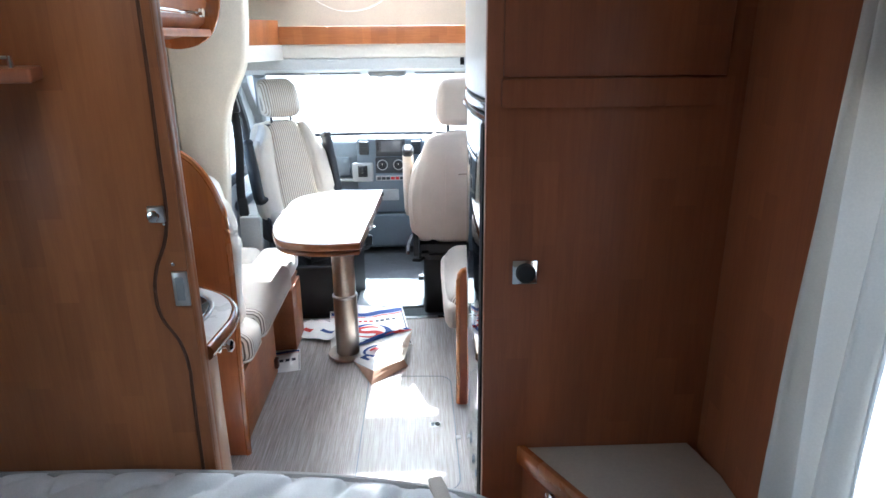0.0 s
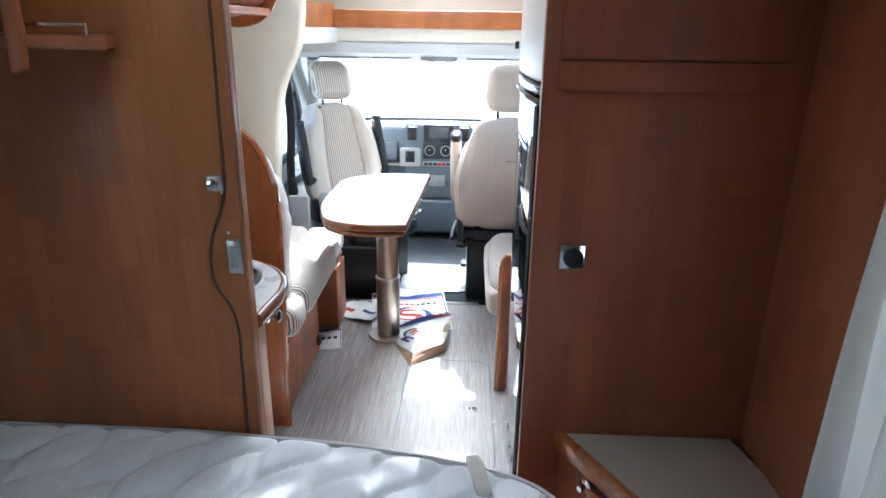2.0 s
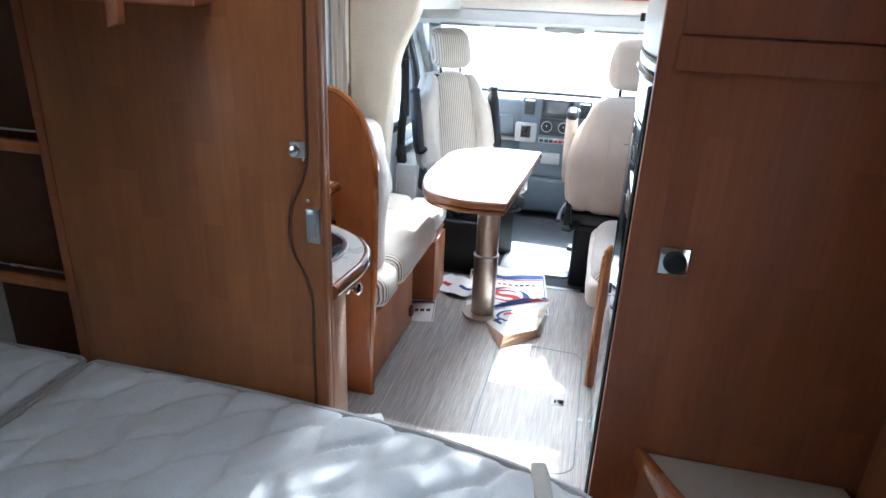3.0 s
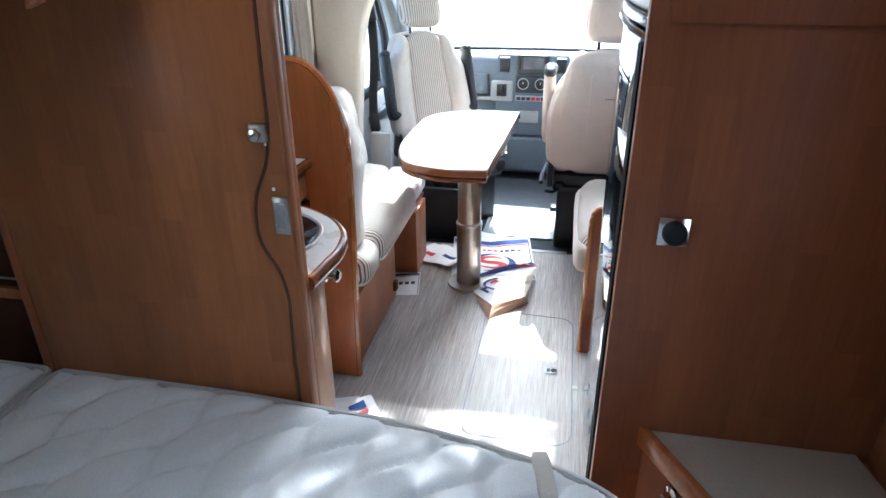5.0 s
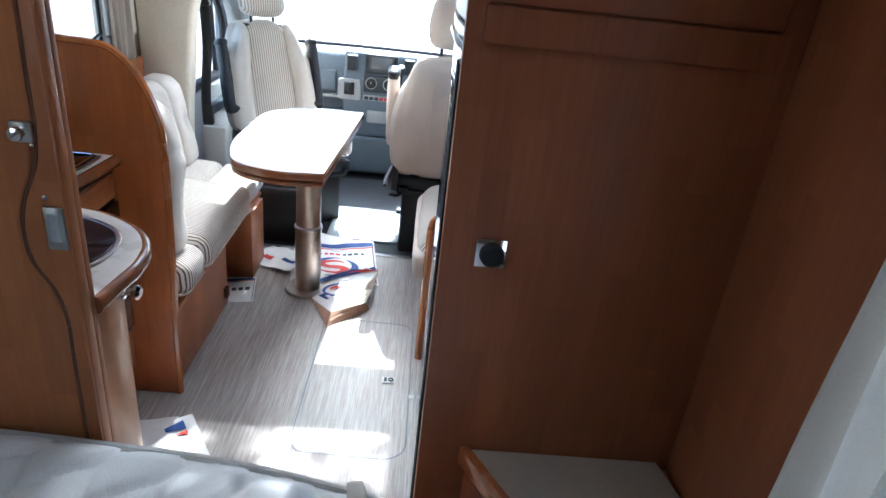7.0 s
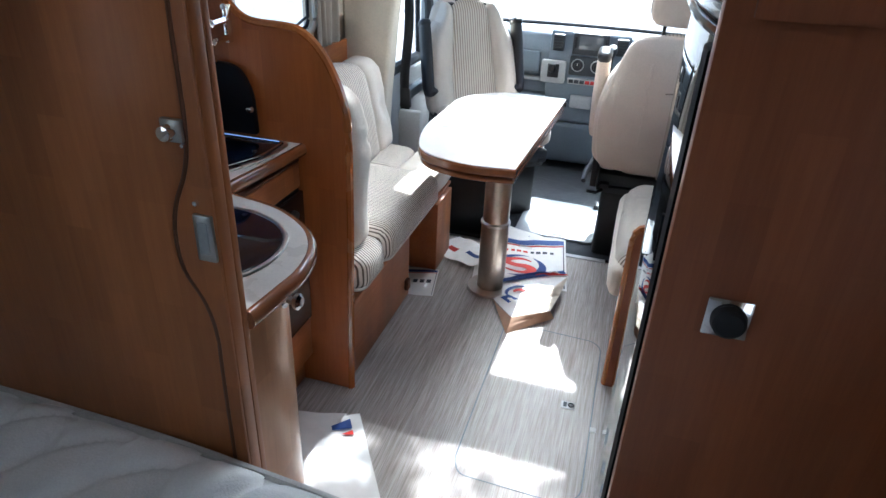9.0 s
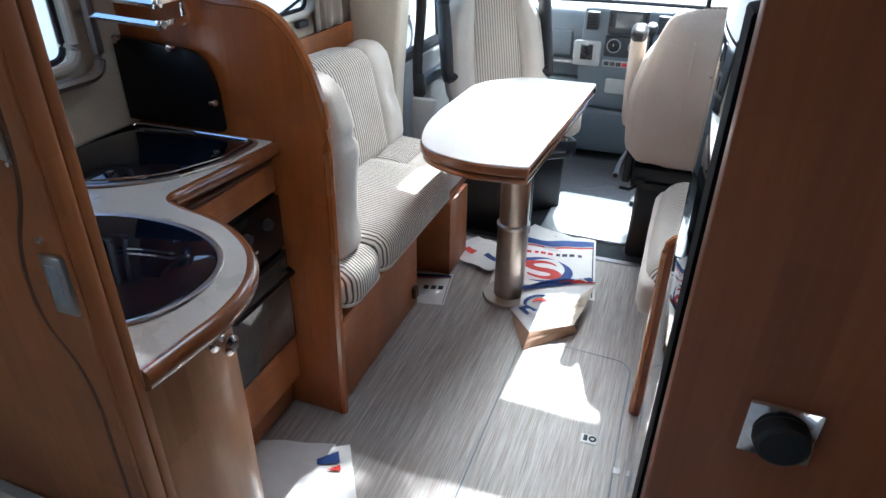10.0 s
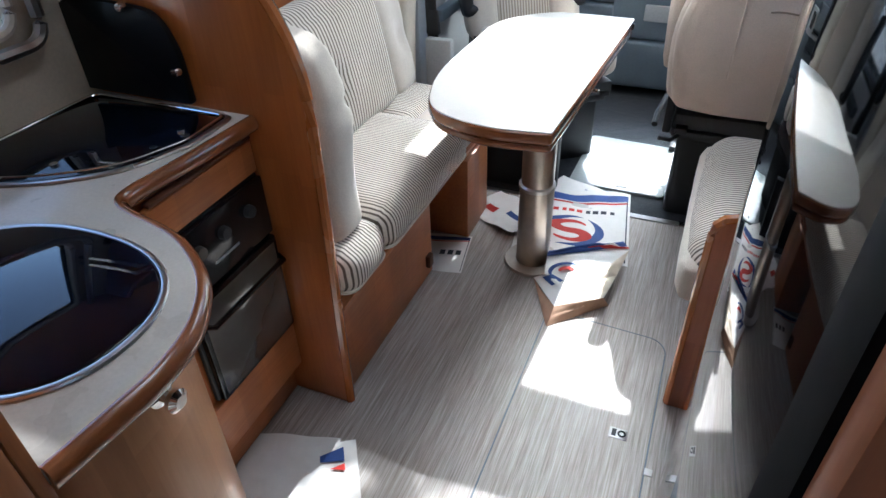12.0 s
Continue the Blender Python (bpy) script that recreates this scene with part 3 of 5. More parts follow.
# ---- bedroom ----
def sliding_door():
    d = thing("sliding_door", "cherry veneer sliding door with a wavy dark edge bead, half open", "door")
    part("leaf", bm_box(-0.972, -0.282, 1.362, 1.392, 0.02, 1.99, 0.005), WOOD_DOOR, d)
    pts = [(-0.306, 1.99), (-0.307, 1.55), (-0.310, 1.36), (-0.312, 1.24), (-0.324, 1.175), (-0.350, 1.115), (-0.361, 1.06), (-0.356, 1.00), (-0.325, 0.94), (-0.312, 0.87), (-0.314, 0.74), (-0.318, 0.03)]
    line = [(v.x, 1.361, v.y) for v in smooth_line([(x, z, 0) for x, z in pts], 5)]
    part("edge_bead", bm_tube(line, 0.0048, 8), BEAD_AND_SHADE_WOOD, d, "dark wavy bead")
    part("stile", bm_prism([(v[0] + 0.004, v[2]) for v in line] + [(-0.284, 0.03), (-0.284, 1.99)], 1.357, 1.363, "y", 0.0015, 1), WOOD_DOOR, d)
    pull = part("pull_plate", bm_box(-0.319, -0.2855, 1.350, 1.358, 1.028, 1.108, 0.003), STEEL, d, "brushed metal recessed pull")
    part("recess", bm_box(-0.312, -0.294, 1.348, 1.352, 1.042, 1.096, 0.002), GREY_LIGHT, pull)
    part("lock_plate", bm_box(-0.350, -0.314, 1.351, 1.361, 1.218, 1.254, 0.004), STEEL, d, "small metal latch")
    turn = Matrix.Rotation(radians(90), 4, "X")
    part("lock_knob", bm_lathe([(0.0, 0.0), (0.011, 0.0), (0.013, 0.006), (0.011, 0.018), (0.0, 0.02)], (-0.332, 1.352, 1.236), turn, 14), CHROME, d)
    part("screw", bm_lathe([(0, 0), (0.005, 0), (0.004, 0.005), (0, 0.006)], (-0.312, 1.357, 1.125), turn, 10), CHROME, d)
    part("screw", bm_lathe([(0, 0), (0.004, 0), (0.003, 0.005), (0, 0.006)], (-0.318, 1.357, 1.215), turn, 10), CHROME, d)
    return d


sliding_door()



def wall_rack():
    r = thing("wall_shelf", "small cherry wood wall shelf with chrome rail on the door partition", "shelf", (0.032, 0, -0.022))
    part("board", bm_prism(round_poly([(-1.3, 1.21), (-0.478, 1.21), (-0.54, 1.36), (-1.3, 1.36)], 0.012), 1.535, 1.560, "z", 0.004), WOOD, r)
    prof = [(x + 0.115, z) for x, z in ((-0.78, 1.49), (-0.735, 1.50), (-0.725, 1.56), (-0.73, 1.70), (-0.75, 1.86), (-0.78, 1.95), (-0.81, 1.95), (-0.785, 1.80), (-0.77, 1.65), (-0.775, 1.56))]
    part("side_panel", bm_prism([(-0.64 + (x + 0.64) * 0.6, z) for x, z in prof], 1.195, 1.215, "y", 0.004), WOOD, r)
    rail = bm_tube([(-0.640, 1.232, 1.578), (-0.522, 1.232, 1.578)], 0.004, 8)
    part("rail", rail, CHROME, r)
    part("rail_post", bm_tube([(-0.522, 1.232, 1.56), (-0.522, 1.232, 1.581)], 0.0045, 8), CHROME, r)
    part("cabinet_face", bm_box(-1.3, -0.675, 1.20, 1.22, 1.562, 1.96, 0.003), CREAM_PLASTIC, r)
    return r


wall_rack()


def niche_shelf(z):
    s = thing("niche_shelf", "wooden shelf board coloured dark for the shade in the bed niche", "shelf", (0, 0, 0), "niche shelves")
    # board darkened in colour to stand for the niche shade
    part("board", bm_box(BED_LEFT + 0.001, -1.001, 1.40, 1.457, z, z + 0.016, 0.003), BEAD_AND_SHADE_WOOD, s)
    part("lip", bm_box(BED_LEFT + 0.001, -1.001, 1.385, 1.40, z, z + 0.03, 0.004), WOOD_X, s)
    part("rail", bm_tube([(BED_LEFT + 0.002, 1.392, z + 0.055), (-1.002, 1.392, z + 0.055)], 0.003, 6), STEEL, s)


for z in (0.78, 1.15, 1.52):
    niche_shelf(z)


def mattress(name, outline, z0, z1, label, seed):
    xs, ys = [p[0] for p in outline], [p[1] for p in outline]
    t = thing(name, label, "mattress", (0, 0, 0), "mattresses")
    core = bm_prism(outline, z0, z1 - 0.028, "z", 0.03, 4)
    part("core", core, MATTRESS, t)
    cx, cy = sum(xs) / len(xs), sum(ys) / len(ys)

    def inside(x, y):
        hit, best = False, 9.0
        n = len(outline)
        for i in range(n):
            (ax, ay), (bx, by) = outline[i], outline[(i + 1) % n]
            if (ay > y) != (by > y) and x < (bx - ax) * (y - ay) / (by - ay) + ax:
                hit = not hit
            d = Vector((bx - ax, by - ay))
            k = max(0, min(1, Vector((x - ax, y - ay)).dot(d) / max(d.length_squared, 1e-9)))
            best = min(best, (Vector((x, y)) - Vector((ax, ay)) - d * k).length)
        return best if hit else -best

    # quilted top: a fan of rings from the outline to its middle
    bm = bmesh.new()
    dense = []
    for i in range(len(outline)):
        a, b = Vector(outline[i]), Vector(outline[(i + 1) % len(outline)])
        m = max(1, int((b - a).length / 0.02))
        dense += [a + (b - a) * k / m for k in range(m)]
    step = 0.010
    nx, ny = int((max(xs) - min(xs)) / step), int((max(ys) - min(ys)) / step)
    grid = {}
    for i in range(nx + 1):
        for j in range(ny + 1):
            x, y = min(xs) + (max(xs) - min(xs)) * i / nx, min(ys) + (max(ys) - min(ys)) * j / ny
            d = inside(x, y)
            if d < 0.006:
                continue
            w = 0.035 * math.sin(y * 19.0 + x * 4)
            u = (x * 0.85 - y * 0.5 + w) / 0.125
            gap = abs(u - round(u)) * 0.125
            w2 = 0.035 * math.sin(y * 19.0 + x * 4 + math.pi)
            u2 = (x * 0.85 - y * 0.5 + w2) / 0.125 + 0.5
            gap2 = abs(u2 - round(u2)) * 0.125
            seam = math.exp(-gap / 0.009) + 0.8 * math.exp(-gap2 / 0.009)
            fall = math.exp(-((d / 0.03) ** 2))
            z = z1 - 0.020 * min(seam, 1.0) + 0.004 - 0.03 * fall + 0.004 * noise.noise((x * 5 + seed, y * 5, 0)) + 0.002 * noise.noise((x * 22, y * 22, seed))
            grid[i, j] = bm.verts.new((x, y, z))
    for i in range(nx):
        for j in range(ny):
            q = [grid.get(k) for k in ((i, j), (i + 1, j), (i + 1, j + 1), (i, j + 1))]
            if all(q):
                bm.faces.new(q)
    part("quilted_top", bm, MATTRESS, t, "white quilted cover with wavy seams", 180)
    part("piping", bm_tube([(p.x, p.y, z1 - 0.032) for p in dense[::2]], 0.009, 6, None, 1.0, True), PIPING, t)
    return t


BED_Z = 0.630
main = round_poly([(-0.955, 1.36), (-0.45, 1.352), (0.00, 1.318), (0.32, 1.238), (0.43, 1.16), (0.50, 0.90), (0.50, -1.55), (-0.955, -1.55)], [0.03, 0.1, 0.2, 0.10, 0.1, 0.1, 0.05, 0.03])
mattress("mattress", main, 0.45, BED_Z, "white quilted mattress with grey piping on the bed base", 0.0)
side = round_poly([(BED_LEFT + 0.01, 1.36), (-0.975, 1.36), (-0.975, -1.55), (BED_LEFT + 0.01, -1.55)], 0.03)
mattress("mattress", side, 0.45, BED_Z, "narrow white quilted mattress against the side wall", 3.0)
bb = thing("bed_base", "wooden bed base under the white mattresses", "bed")
part("box", bm_prism(round_poly([(-1.31, 1.35), (-0.6, 1.33), (0.0, 1.29), (0.30, 1.205), (0.40, 1.13), (0.47, 0.9), (0.47, -1.58), (-1.31, -1.58)], 0.03), 0.001, 0.449, "z", 0.004), WOOD, bb)
ptag = thing("mattress_strap", "small cream fabric strap on the mattress edge", "strap")
part("tag", shifted(bm_cushion((0.035, 0.13, 0.014), 0.006, 0.002, 4, 0.001), pose(0.255, 1.19, BED_Z + 0.001, 0, 0, 12)), CLOTH, ptag)


def corner_cabinet():
    c = thing("bedside_cabinet", "low corner cabinet with a pale triangular top and wooden front", "cabinet")
    part("top", bm_prism([(0.472, 1.398), (0.885, 1.398), (0.913, 1.27), (0.913, 0.95), (0.72, 0.95)], 0.585, 0.603, "z", 0.003), CABINET_TOP, c)
    part("front_edge", bm_prism([(0.452, 1.398), (0.472, 1.398), (0.72, 0.95), (0.70, 0.95)], 0.555, 0.612, "z", 0.006), WOOD_EDGE, c)
    part("body", bm_prism([(0.468, 1.397), (0.912, 1.397), (0.912, 0.951), (0.728, 0.951)], 0.001, 0.584, "z", 0.003), WOOD, c)
    d = Vector((0.27, -0.44, 0)).normalized()
    nrm = Vector((-0.44, -0.27, 0)).normalized()
    rot = Matrix.Rotation(math.atan2(d.y, d.x), 4, "Z")
    for k, s in enumerate((0.16, 0.26)):
        o = Vector((0.462, 1.398, 0.50)) + d * s + nrm * 0.012
        part("fret_slot", shifted(bm_box(-0.03, 0.03, -0.004, 0.004, -0.035, 0.035, 0.003), Matrix.Translation(o) @ rot), WOOD_EDGE, c)
    o = Vector((0.462, 1.398, 0.53)) + d * 0.12 + nrm * 0.02
    part("knob", bm_lathe([(0.008, -0.012), (0.008, 0.004), (0.018, 0.008), (0.018, 0.016), (0.0, 0.018)], o, Matrix.Rotation(radians(90), 4, Vector((-nrm.y, nrm.x, 0)) * -1), 16), CHROME, c)


corner_cabinet()


def wardrobe_door():
    w = thing("wardrobe_door", "flush cherry veneer locker door with a moulded lower rail", "door")
    part("panel", bm_box(0.398, 0.868, 1.394, 1.399, 1.503, 1.985, 0.004), WOOD, w)
    part("rail", bm_prism([(1.398, 1.442), (1.398, 1.500), (1.389, 1.500), (1.391, 1.442)], 0.394, 0.870, "x", 0.004), WOOD, w, "moulded lower rail")


wardrobe_door()
sw = thing("push_lock", "square chrome plate with round black push knob on the wardrobe", "lock")
part("plate", bm_box(0.427, 0.485, 1.392, 1.399, 1.045, 1.103, 0.003), CHROME, sw)
part("knob", bm_lathe([(0.0, 0.0), (0.021, 0.0), (0.023, 0.004), (0.021, 0.014), (0.017, 0.017), (0.0, 0.016)], (0.457, 1.392, 1.074), Matrix.Rotation(radians(90), 4, "X"), 24), BLACK, sw)


def curtain(name, x, y0, y1, z0, z1, folds, depth, mat, label, lean=0.0):
    c = thing(name, label, "curtain")

    def place(u, v):
        y = y0 + (y1 - y0) * u
        amp = depth * (0.6 + 0.4 * noise.noise((u * 5, v * 1.5, 2)))
        return (x + amp * math.sin(u * folds * 2 * math.pi + 1.2 * noise.noise((u * 3, v * 2, 5))) + lean * (1 - v), y + 0.02 * u * (0.5 - v) + 0.012 * math.sin(v * 5 + u * 9) - 0.06 * math.sin(v * math.pi) * (1 - u) * lean * 8, z0 + (z1 - z0) * v)

    part("cloth", thicken(bm_sheet(int(folds * 14), 18, place), 0.003), mat, c, "", 180)
    return c


curtain("curtain", 0.858, 0.80, 1.008, 0.645, 1.99, 3.4, 0.036, CURTAIN, "pale grey-white curtain gathered beside the bed window")
bw = thing("bed_window", "bedroom side window with pale plastic frame behind the curtain", "window")
for b in ((0.24, 1.04, 0.69, 0.75), (0.24, 1.04, 1.5, 1.56), (0.24, 0.30, 0.75, 1.5), (0.98, 1.04, 0.75, 1.5)):
    part("frame_bar", bm_box(RIGHT - 0.025, RIGHT - 0.001, b[0], b[1], b[2], b[3], 0.004), CREAM_PLASTIC, bw)
part("pane", bm_box(RIGHT + 0.02, RIGHT + 0.026, 0.30, 0.98, 0.75, 1.5), GLASS, bw).visible_shadow = False

# window out of view, added to let daylight into the bedroom
lb = thing("added_bed_window", "unseen bedroom side window added to light the bedroom", "window")
for b in ((-0.96, 0.16, 0.89, 0.95), (-0.96, 0.16, 1.4, 1.46), (-0.96, -0.9, 0.95, 1.4), (0.1, 0.16, 0.95, 1.4)):
    part("frame_bar", bm_box(BED_LEFT + 0.001, BED_LEFT + 0.025, b[0], b[1], b[2], b[3], 0.004), CREAM_PLASTIC, lb)
part("pane", bm_box(BED_LEFT - 0.03, BED_LEFT - 0.024, -0.9, 0.1, 0.95, 1.4), GLASS, lb).visible_shadow = False


# ---- kitchen ----
WT = 0.90


def end_panel():
    prof = [(-0.49, 0.002), (-0.483, 0.35), (-0.475, 0.65), (-0.473, 0.95), (-0.486, 1.04), (-0.520, 1.125), (-0.560, 1.182), (-0.608, 1.216), (-0.66, 1.223), (-0.74, 1.226), (-0.785, 1.240), (-0.825, 1.275), (-0.87, 1.335), (-0.905, 1.41), (-0.925, 1.50), (-0.94, 1.598)]
    prof = [(v.x, v.y) for v in smooth_line([(x, z, 0) for x, z in prof], 4)] + [(LEFT + 0.002, 1.598), (LEFT + 0.002, 0.002)]
    t = thing("divider_panel", "tall cherry veneer divider with a curved top between kitchen and bench", "panel")
    part("board", bm_prism(prof, 2.232, 2.258, "y", 0.004), WOOD_LIT_KITCHEN, t)
    line = [(x, 2.245, z) for x, z in prof[: len(prof) - 2]]
    part("edge_band", bm_tube(line, 0.0145, 8), WOOD_EDGE, t, "glossy orange wood edge band")
    return t


end_panel()


def worktop():
    out = [(LEFT + 0.003, 2.229), (-0.612, 2.229), (-0.625, 2.05), (-0.640, 1.91), (-0.628, 1.858), (-0.575, 1.835), (-0.50, 1.820), (-0.43, 1.795), (-0.345, 1.735), (-0.292, 1.655), (-0.274, 1.57), (-0.278, 1.50), (-0.286, 1.411), (-0.9, 1.411), (-0.97, 1.482), (LEFT + 0.003, 1.482)]
    curve = [(v.x, v.y) for v in smooth_line([(x, y, 0) for x, y in out[1:13]], 5)]
    outl = [out[0]] + curve + out[13:]
    t = thing("worktop", "pale speckled kitchen worktop with rounded glossy wood nosing", "worktop")
    part("slab", bm_prism(outl, WT - 0.032, WT, "z", 0.002), LAMINATE, t)
    part("nosing", bm_tube([(x, y, WT - 0.0178) for x, y in curve], 0.0145, 14, None, 1.32), NOSING, t, "glossy brown rounded edge")
    inner = [(v.x, v.y) for v in smooth_line([(x, y, 0) for x, y in out[4:13]], 5)]
    return inner


lobe = worktop()


def sink_unit(lobe):
    t = thing("sink_cabinet", "rounded cherry veneer base cabinet below the sink", "cabinet")
    shr = [(x - 0.055, y - 0.014 if y > 1.46 else y + 0.002) for x, y in lobe]
    outl = [(LEFT + 0.003, 1.84)] + shr + [(-0.9, 1.413), (-0.97, 1.483), (LEFT + 0.003, 1.483)]
    part("body", bm_prism(outl, 0.002, WT - 0.033, "z", 0.002), WOOD_PLAIN, t)
    k = Matrix.Rotation(radians(90), 4, "Y")
    o = Vector((-0.316, 1.588, 0.812))
    part("knob", bm_lathe([(0.020, -0.014), (0.020, 0.0), (0.009, 0.004), (0.008, 0.016), (0.017, 0.022), (0.018, 0.030), (0.010, 0.036), (0.0, 0.036)], o, k, 18), CHROME, t, "round chrome push button")


def ring(cx, cy, rx, ry, z, n=48, p=2.0, rot=0.0):
    out = []
    for k in range(n):
        a = 2 * math.pi * k / n
        c, s = math.cos(a), math.sin(a)
        x = rx * math.copysign(abs(c) ** (2 / p), c)
        y = ry * math.copysign(abs(s) ** (2 / p), s)
        out.append((cx + x * math.cos(rot) - y * math.sin(rot), cy + x * math.sin(rot) + y * math.cos(rot), z))
    return out


def sink():
    t = thing("sink", "round sink with black glass lid and steel rim in the worktop", "sink")
    cx, cy, rx, ry = -0.565, 1.594, 0.222, 0.165
    part("rim", bm_tube(ring(cx, cy, rx + 0.006, ry + 0.006, WT + 0.003, 48, 2.25), 0.006, 8, None, 0.7, True), STEEL, t)
    part("lid", bm_prism([(x, y) for x, y, _ in ring(cx, cy, rx, ry, 0, 48, 2.25)], WT + 0.001, WT + 0.007, "z", 0.003), LID_GLASS, t, "black glass lid")


def hob():
    t = thing("hob", "gas hob under a black glass lid with steel rim", "hob")
    pts = [(-0.644, 2.204), (-0.640, 2.07), (-0.69, 1.94), (-0.785, 1.858), (-0.90, 1.808), (-0.97, 1.795), (-1.03, 1.795), (-1.03, 2.204)]
    outl = round_poly(pts, [0.02, 0.02, 0.05, 0.08, 0.1, 0.02, 0.03, 0.03])
    part("lid", bm_prism([(x * 1.0 - 0.004, y - 0.004) for x, y in outl], WT + 0.002, WT + 0.009, "z", 0.003), LID_GLASS, t, "black glass lid")
    part("rim", bm_tube([(x, y - 0.003, WT + 0.003) for x, y in outl], 0.008, 8, None, 0.6, True), STEEL, t)
    c = Vector((-0.85, 2.02))
    line = [Vector(p) + (c - Vector(p)).normalized() * 0.014 for p in outl]
    part("lid_trim", bm_tube([(p.x, p.y, WT + 0.0095) for p in line], 0.0028, 6, None, 0.8, True), CHROME, t, "thin bright lid trim")
    for a, b in ((-0.690, 2.10), (-0.82, 1.90)):
        part("stud", bm_lathe([(0.008, 0), (0.008, 0.006), (0, 0.007)], (a, b, WT + 0.008), None, 12), CHROME, t)


def splash_panel():
    t = thing("splash_guard", "black folded splash guard panel fixed behind the hob", "splash guard")
    pts = round_poly([(-1.046, 0.916), (-0.742, 0.916), (-0.746, 1.045), (-0.785, 1.115), (-1.02, 1.132), (-1.046, 1.132)], [0, 0.01, 0.05, 0.04, 0.02, 0])
    part("panel", bm_prism(pts, 2.200, 2.218, "y", 0.004), BLACK_SATIN, t)
    turn = Matrix.Rotation(radians(90), 4, "X")
    for x, z in ((-1.018, 1.126), (-0.853, 1.120), (-0.752, 0.994)):
        part("clip", bm_lathe([(0.009, 0), (0.011, 0.006), (0.008, 0.016), (0, 0.017)], (x, 2.198, z), turn, 12), CHROME, t)


def spice_rack():
    t = thing("chrome_rack", "chrome double rail rack fixed to the divider above the hob", "rack")
    for z in (1.236, 1.190):
        pts = [(-1.04, 2.115, z + 0.010), (-0.800, 2.115, z), (-0.795, 2.120, z), (-0.808, 2.205, z)]
        bm = bm_tube(pts, 0.011, 6, None, 0.9)
        part("rail", bm, CHROME, t)
        part("end_cap", bm_box(-0.806, -0.792, 2.108, 2.124, z - 0.012, z + 0.012, 0.003), CHROME, t)
    part("upright", bm_box(-0.818, -0.804, 2.205, 2.231, 1.172, 1.275, 0.004), CHROME, t)
    turn = Matrix.Rotation(radians(90), 4, "X")
    for z in (1.268, 1.190, 1.236):
        part("screw_cap", bm_lathe([(0.008, 0), (0.007, 0.006), (0, 0.007)], (-0.811, 2.206, z), turn, 10), STEEL, t)


def oven_unit():
    t = thing("kitchen_unit", "cherry veneer kitchen unit with a drawer front above the oven", "cabinet")
    part("carcass", bm_box(LEFT + 0.003, -0.645, 1.875, 2.228, 0.10, WT - 0.034), WOOD_LIT_KITCHEN, t)
    part("plinth", bm_box(LEFT + 0.003, -0.685, 1.86, 2.228, 0.002, 0.099), WOOD_EDGE, t)
    dr = part("drawer_front", bm_box(-0.644, -0.622, 1.90, 2.222, 0.765, 0.845, 0.006), WOOD_Y, t)
    part("groove", bm_box(-0.641, -0.6205, 1.91, 2.22, 0.848, 0.856, 0.002), BEAD_AND_SHADE_WOOD, t)
    part("lower_front", bm_box(-0.644, -0.622, 1.885, 2.226, 0.130, 0.284, 0.005), WOOD_Y, t)
    part("kick_front", bm_box(-0.684, -0.66, 1.885, 2.226, 0.012, 0.127, 0.004), WOOD_Y, t)
    o = thing("oven", "black built-in oven with a dark glass door and bar handle", "oven")
    part("body", bm_box(-0.643, -0.630, 1.92, 2.224, 0.290, 0.758, 0.004), BLACK, o)
    part("control_panel", bm_box(-0.630, -0.614, 1.925, 2.220, 0.600, 0.755, 0.004), BLACK_GLOSS, o)
    d = part("door", bm_box(-0.630, -0.612, 1.925, 2.220, 0.294, 0.590, 0.005), BLACK_GLOSS, o, "dark glass oven door")
    part("glass", bm_box(-0.613, -0.610, 1.938, 2.208, 0.308, 0.575, 0.001), OVEN_GLASS, d)
    part("handle", bm_tube([(-0.612, 1.932, 0.530), (-0.588, 1.942, 0.530), (-0.588, 2.204, 0.530), (-0.612, 2.214, 0.530)], 0.007, 8), BLACK_GLOSS, d)
    turn = Matrix.Rotation(radians(90), 4, "Y")
    for y in (1.98, 2.06, 2.15):
        part("dial", bm_lathe([(0.016, 0), (0.014, 0.014), (0, 0.015)], (-0.614, y, 0.70), turn, 14), BLACK, o)
    part("marking", bm_box(-0.6142, -0.6132, 2.02, 2.10, 0.642, 0.648), GREY_LIGHT, o)


WOOD_PLAIN = wood("smooth_cherry_curve", (0.48, 0.25, 0.125), (0.42, 0.205, 0.098), (9, 9, 0.6), 0.33, 0.2)
sink_unit(lobe)
sink()
hob()
splash_panel()
spice_rack()
oven_unit()


def side_window(name, y0, y1, z0, z1, x, s, label):
    """A framed side window; s: +1 on the left wall, -1 on the right."""
    t = thing(name, label, "window")
    loop = round_poly([(y0, z0), (y1, z0), (y1, z1), (y0, z1)], 0.05)
    part("frame", bm_tube([(x + 0.008 * s, y, z) for y, z in loop], 0.012, 8, None, 1.0, True), CREAM_PLASTIC, t)
    part("seal", bm_tube([(x - 0.018 * s, y, z) for y, z in round_poly([(y0 + 0.012, z0 + 0.012), (y1 - 0.012, z0 + 0.012), (y1 - 0.012, z1 - 0.012), (y0 + 0.012, z1 - 0.012)], 0.04)], 0.008, 8, None, 1.0, True), BLACK, t)
    part("pane", bm_box(x - 0.028 * s - 0.003, x - 0.028 * s + 0.003, y0, y1, z0, z1), GLASS, t).visible_shadow = False
    return t


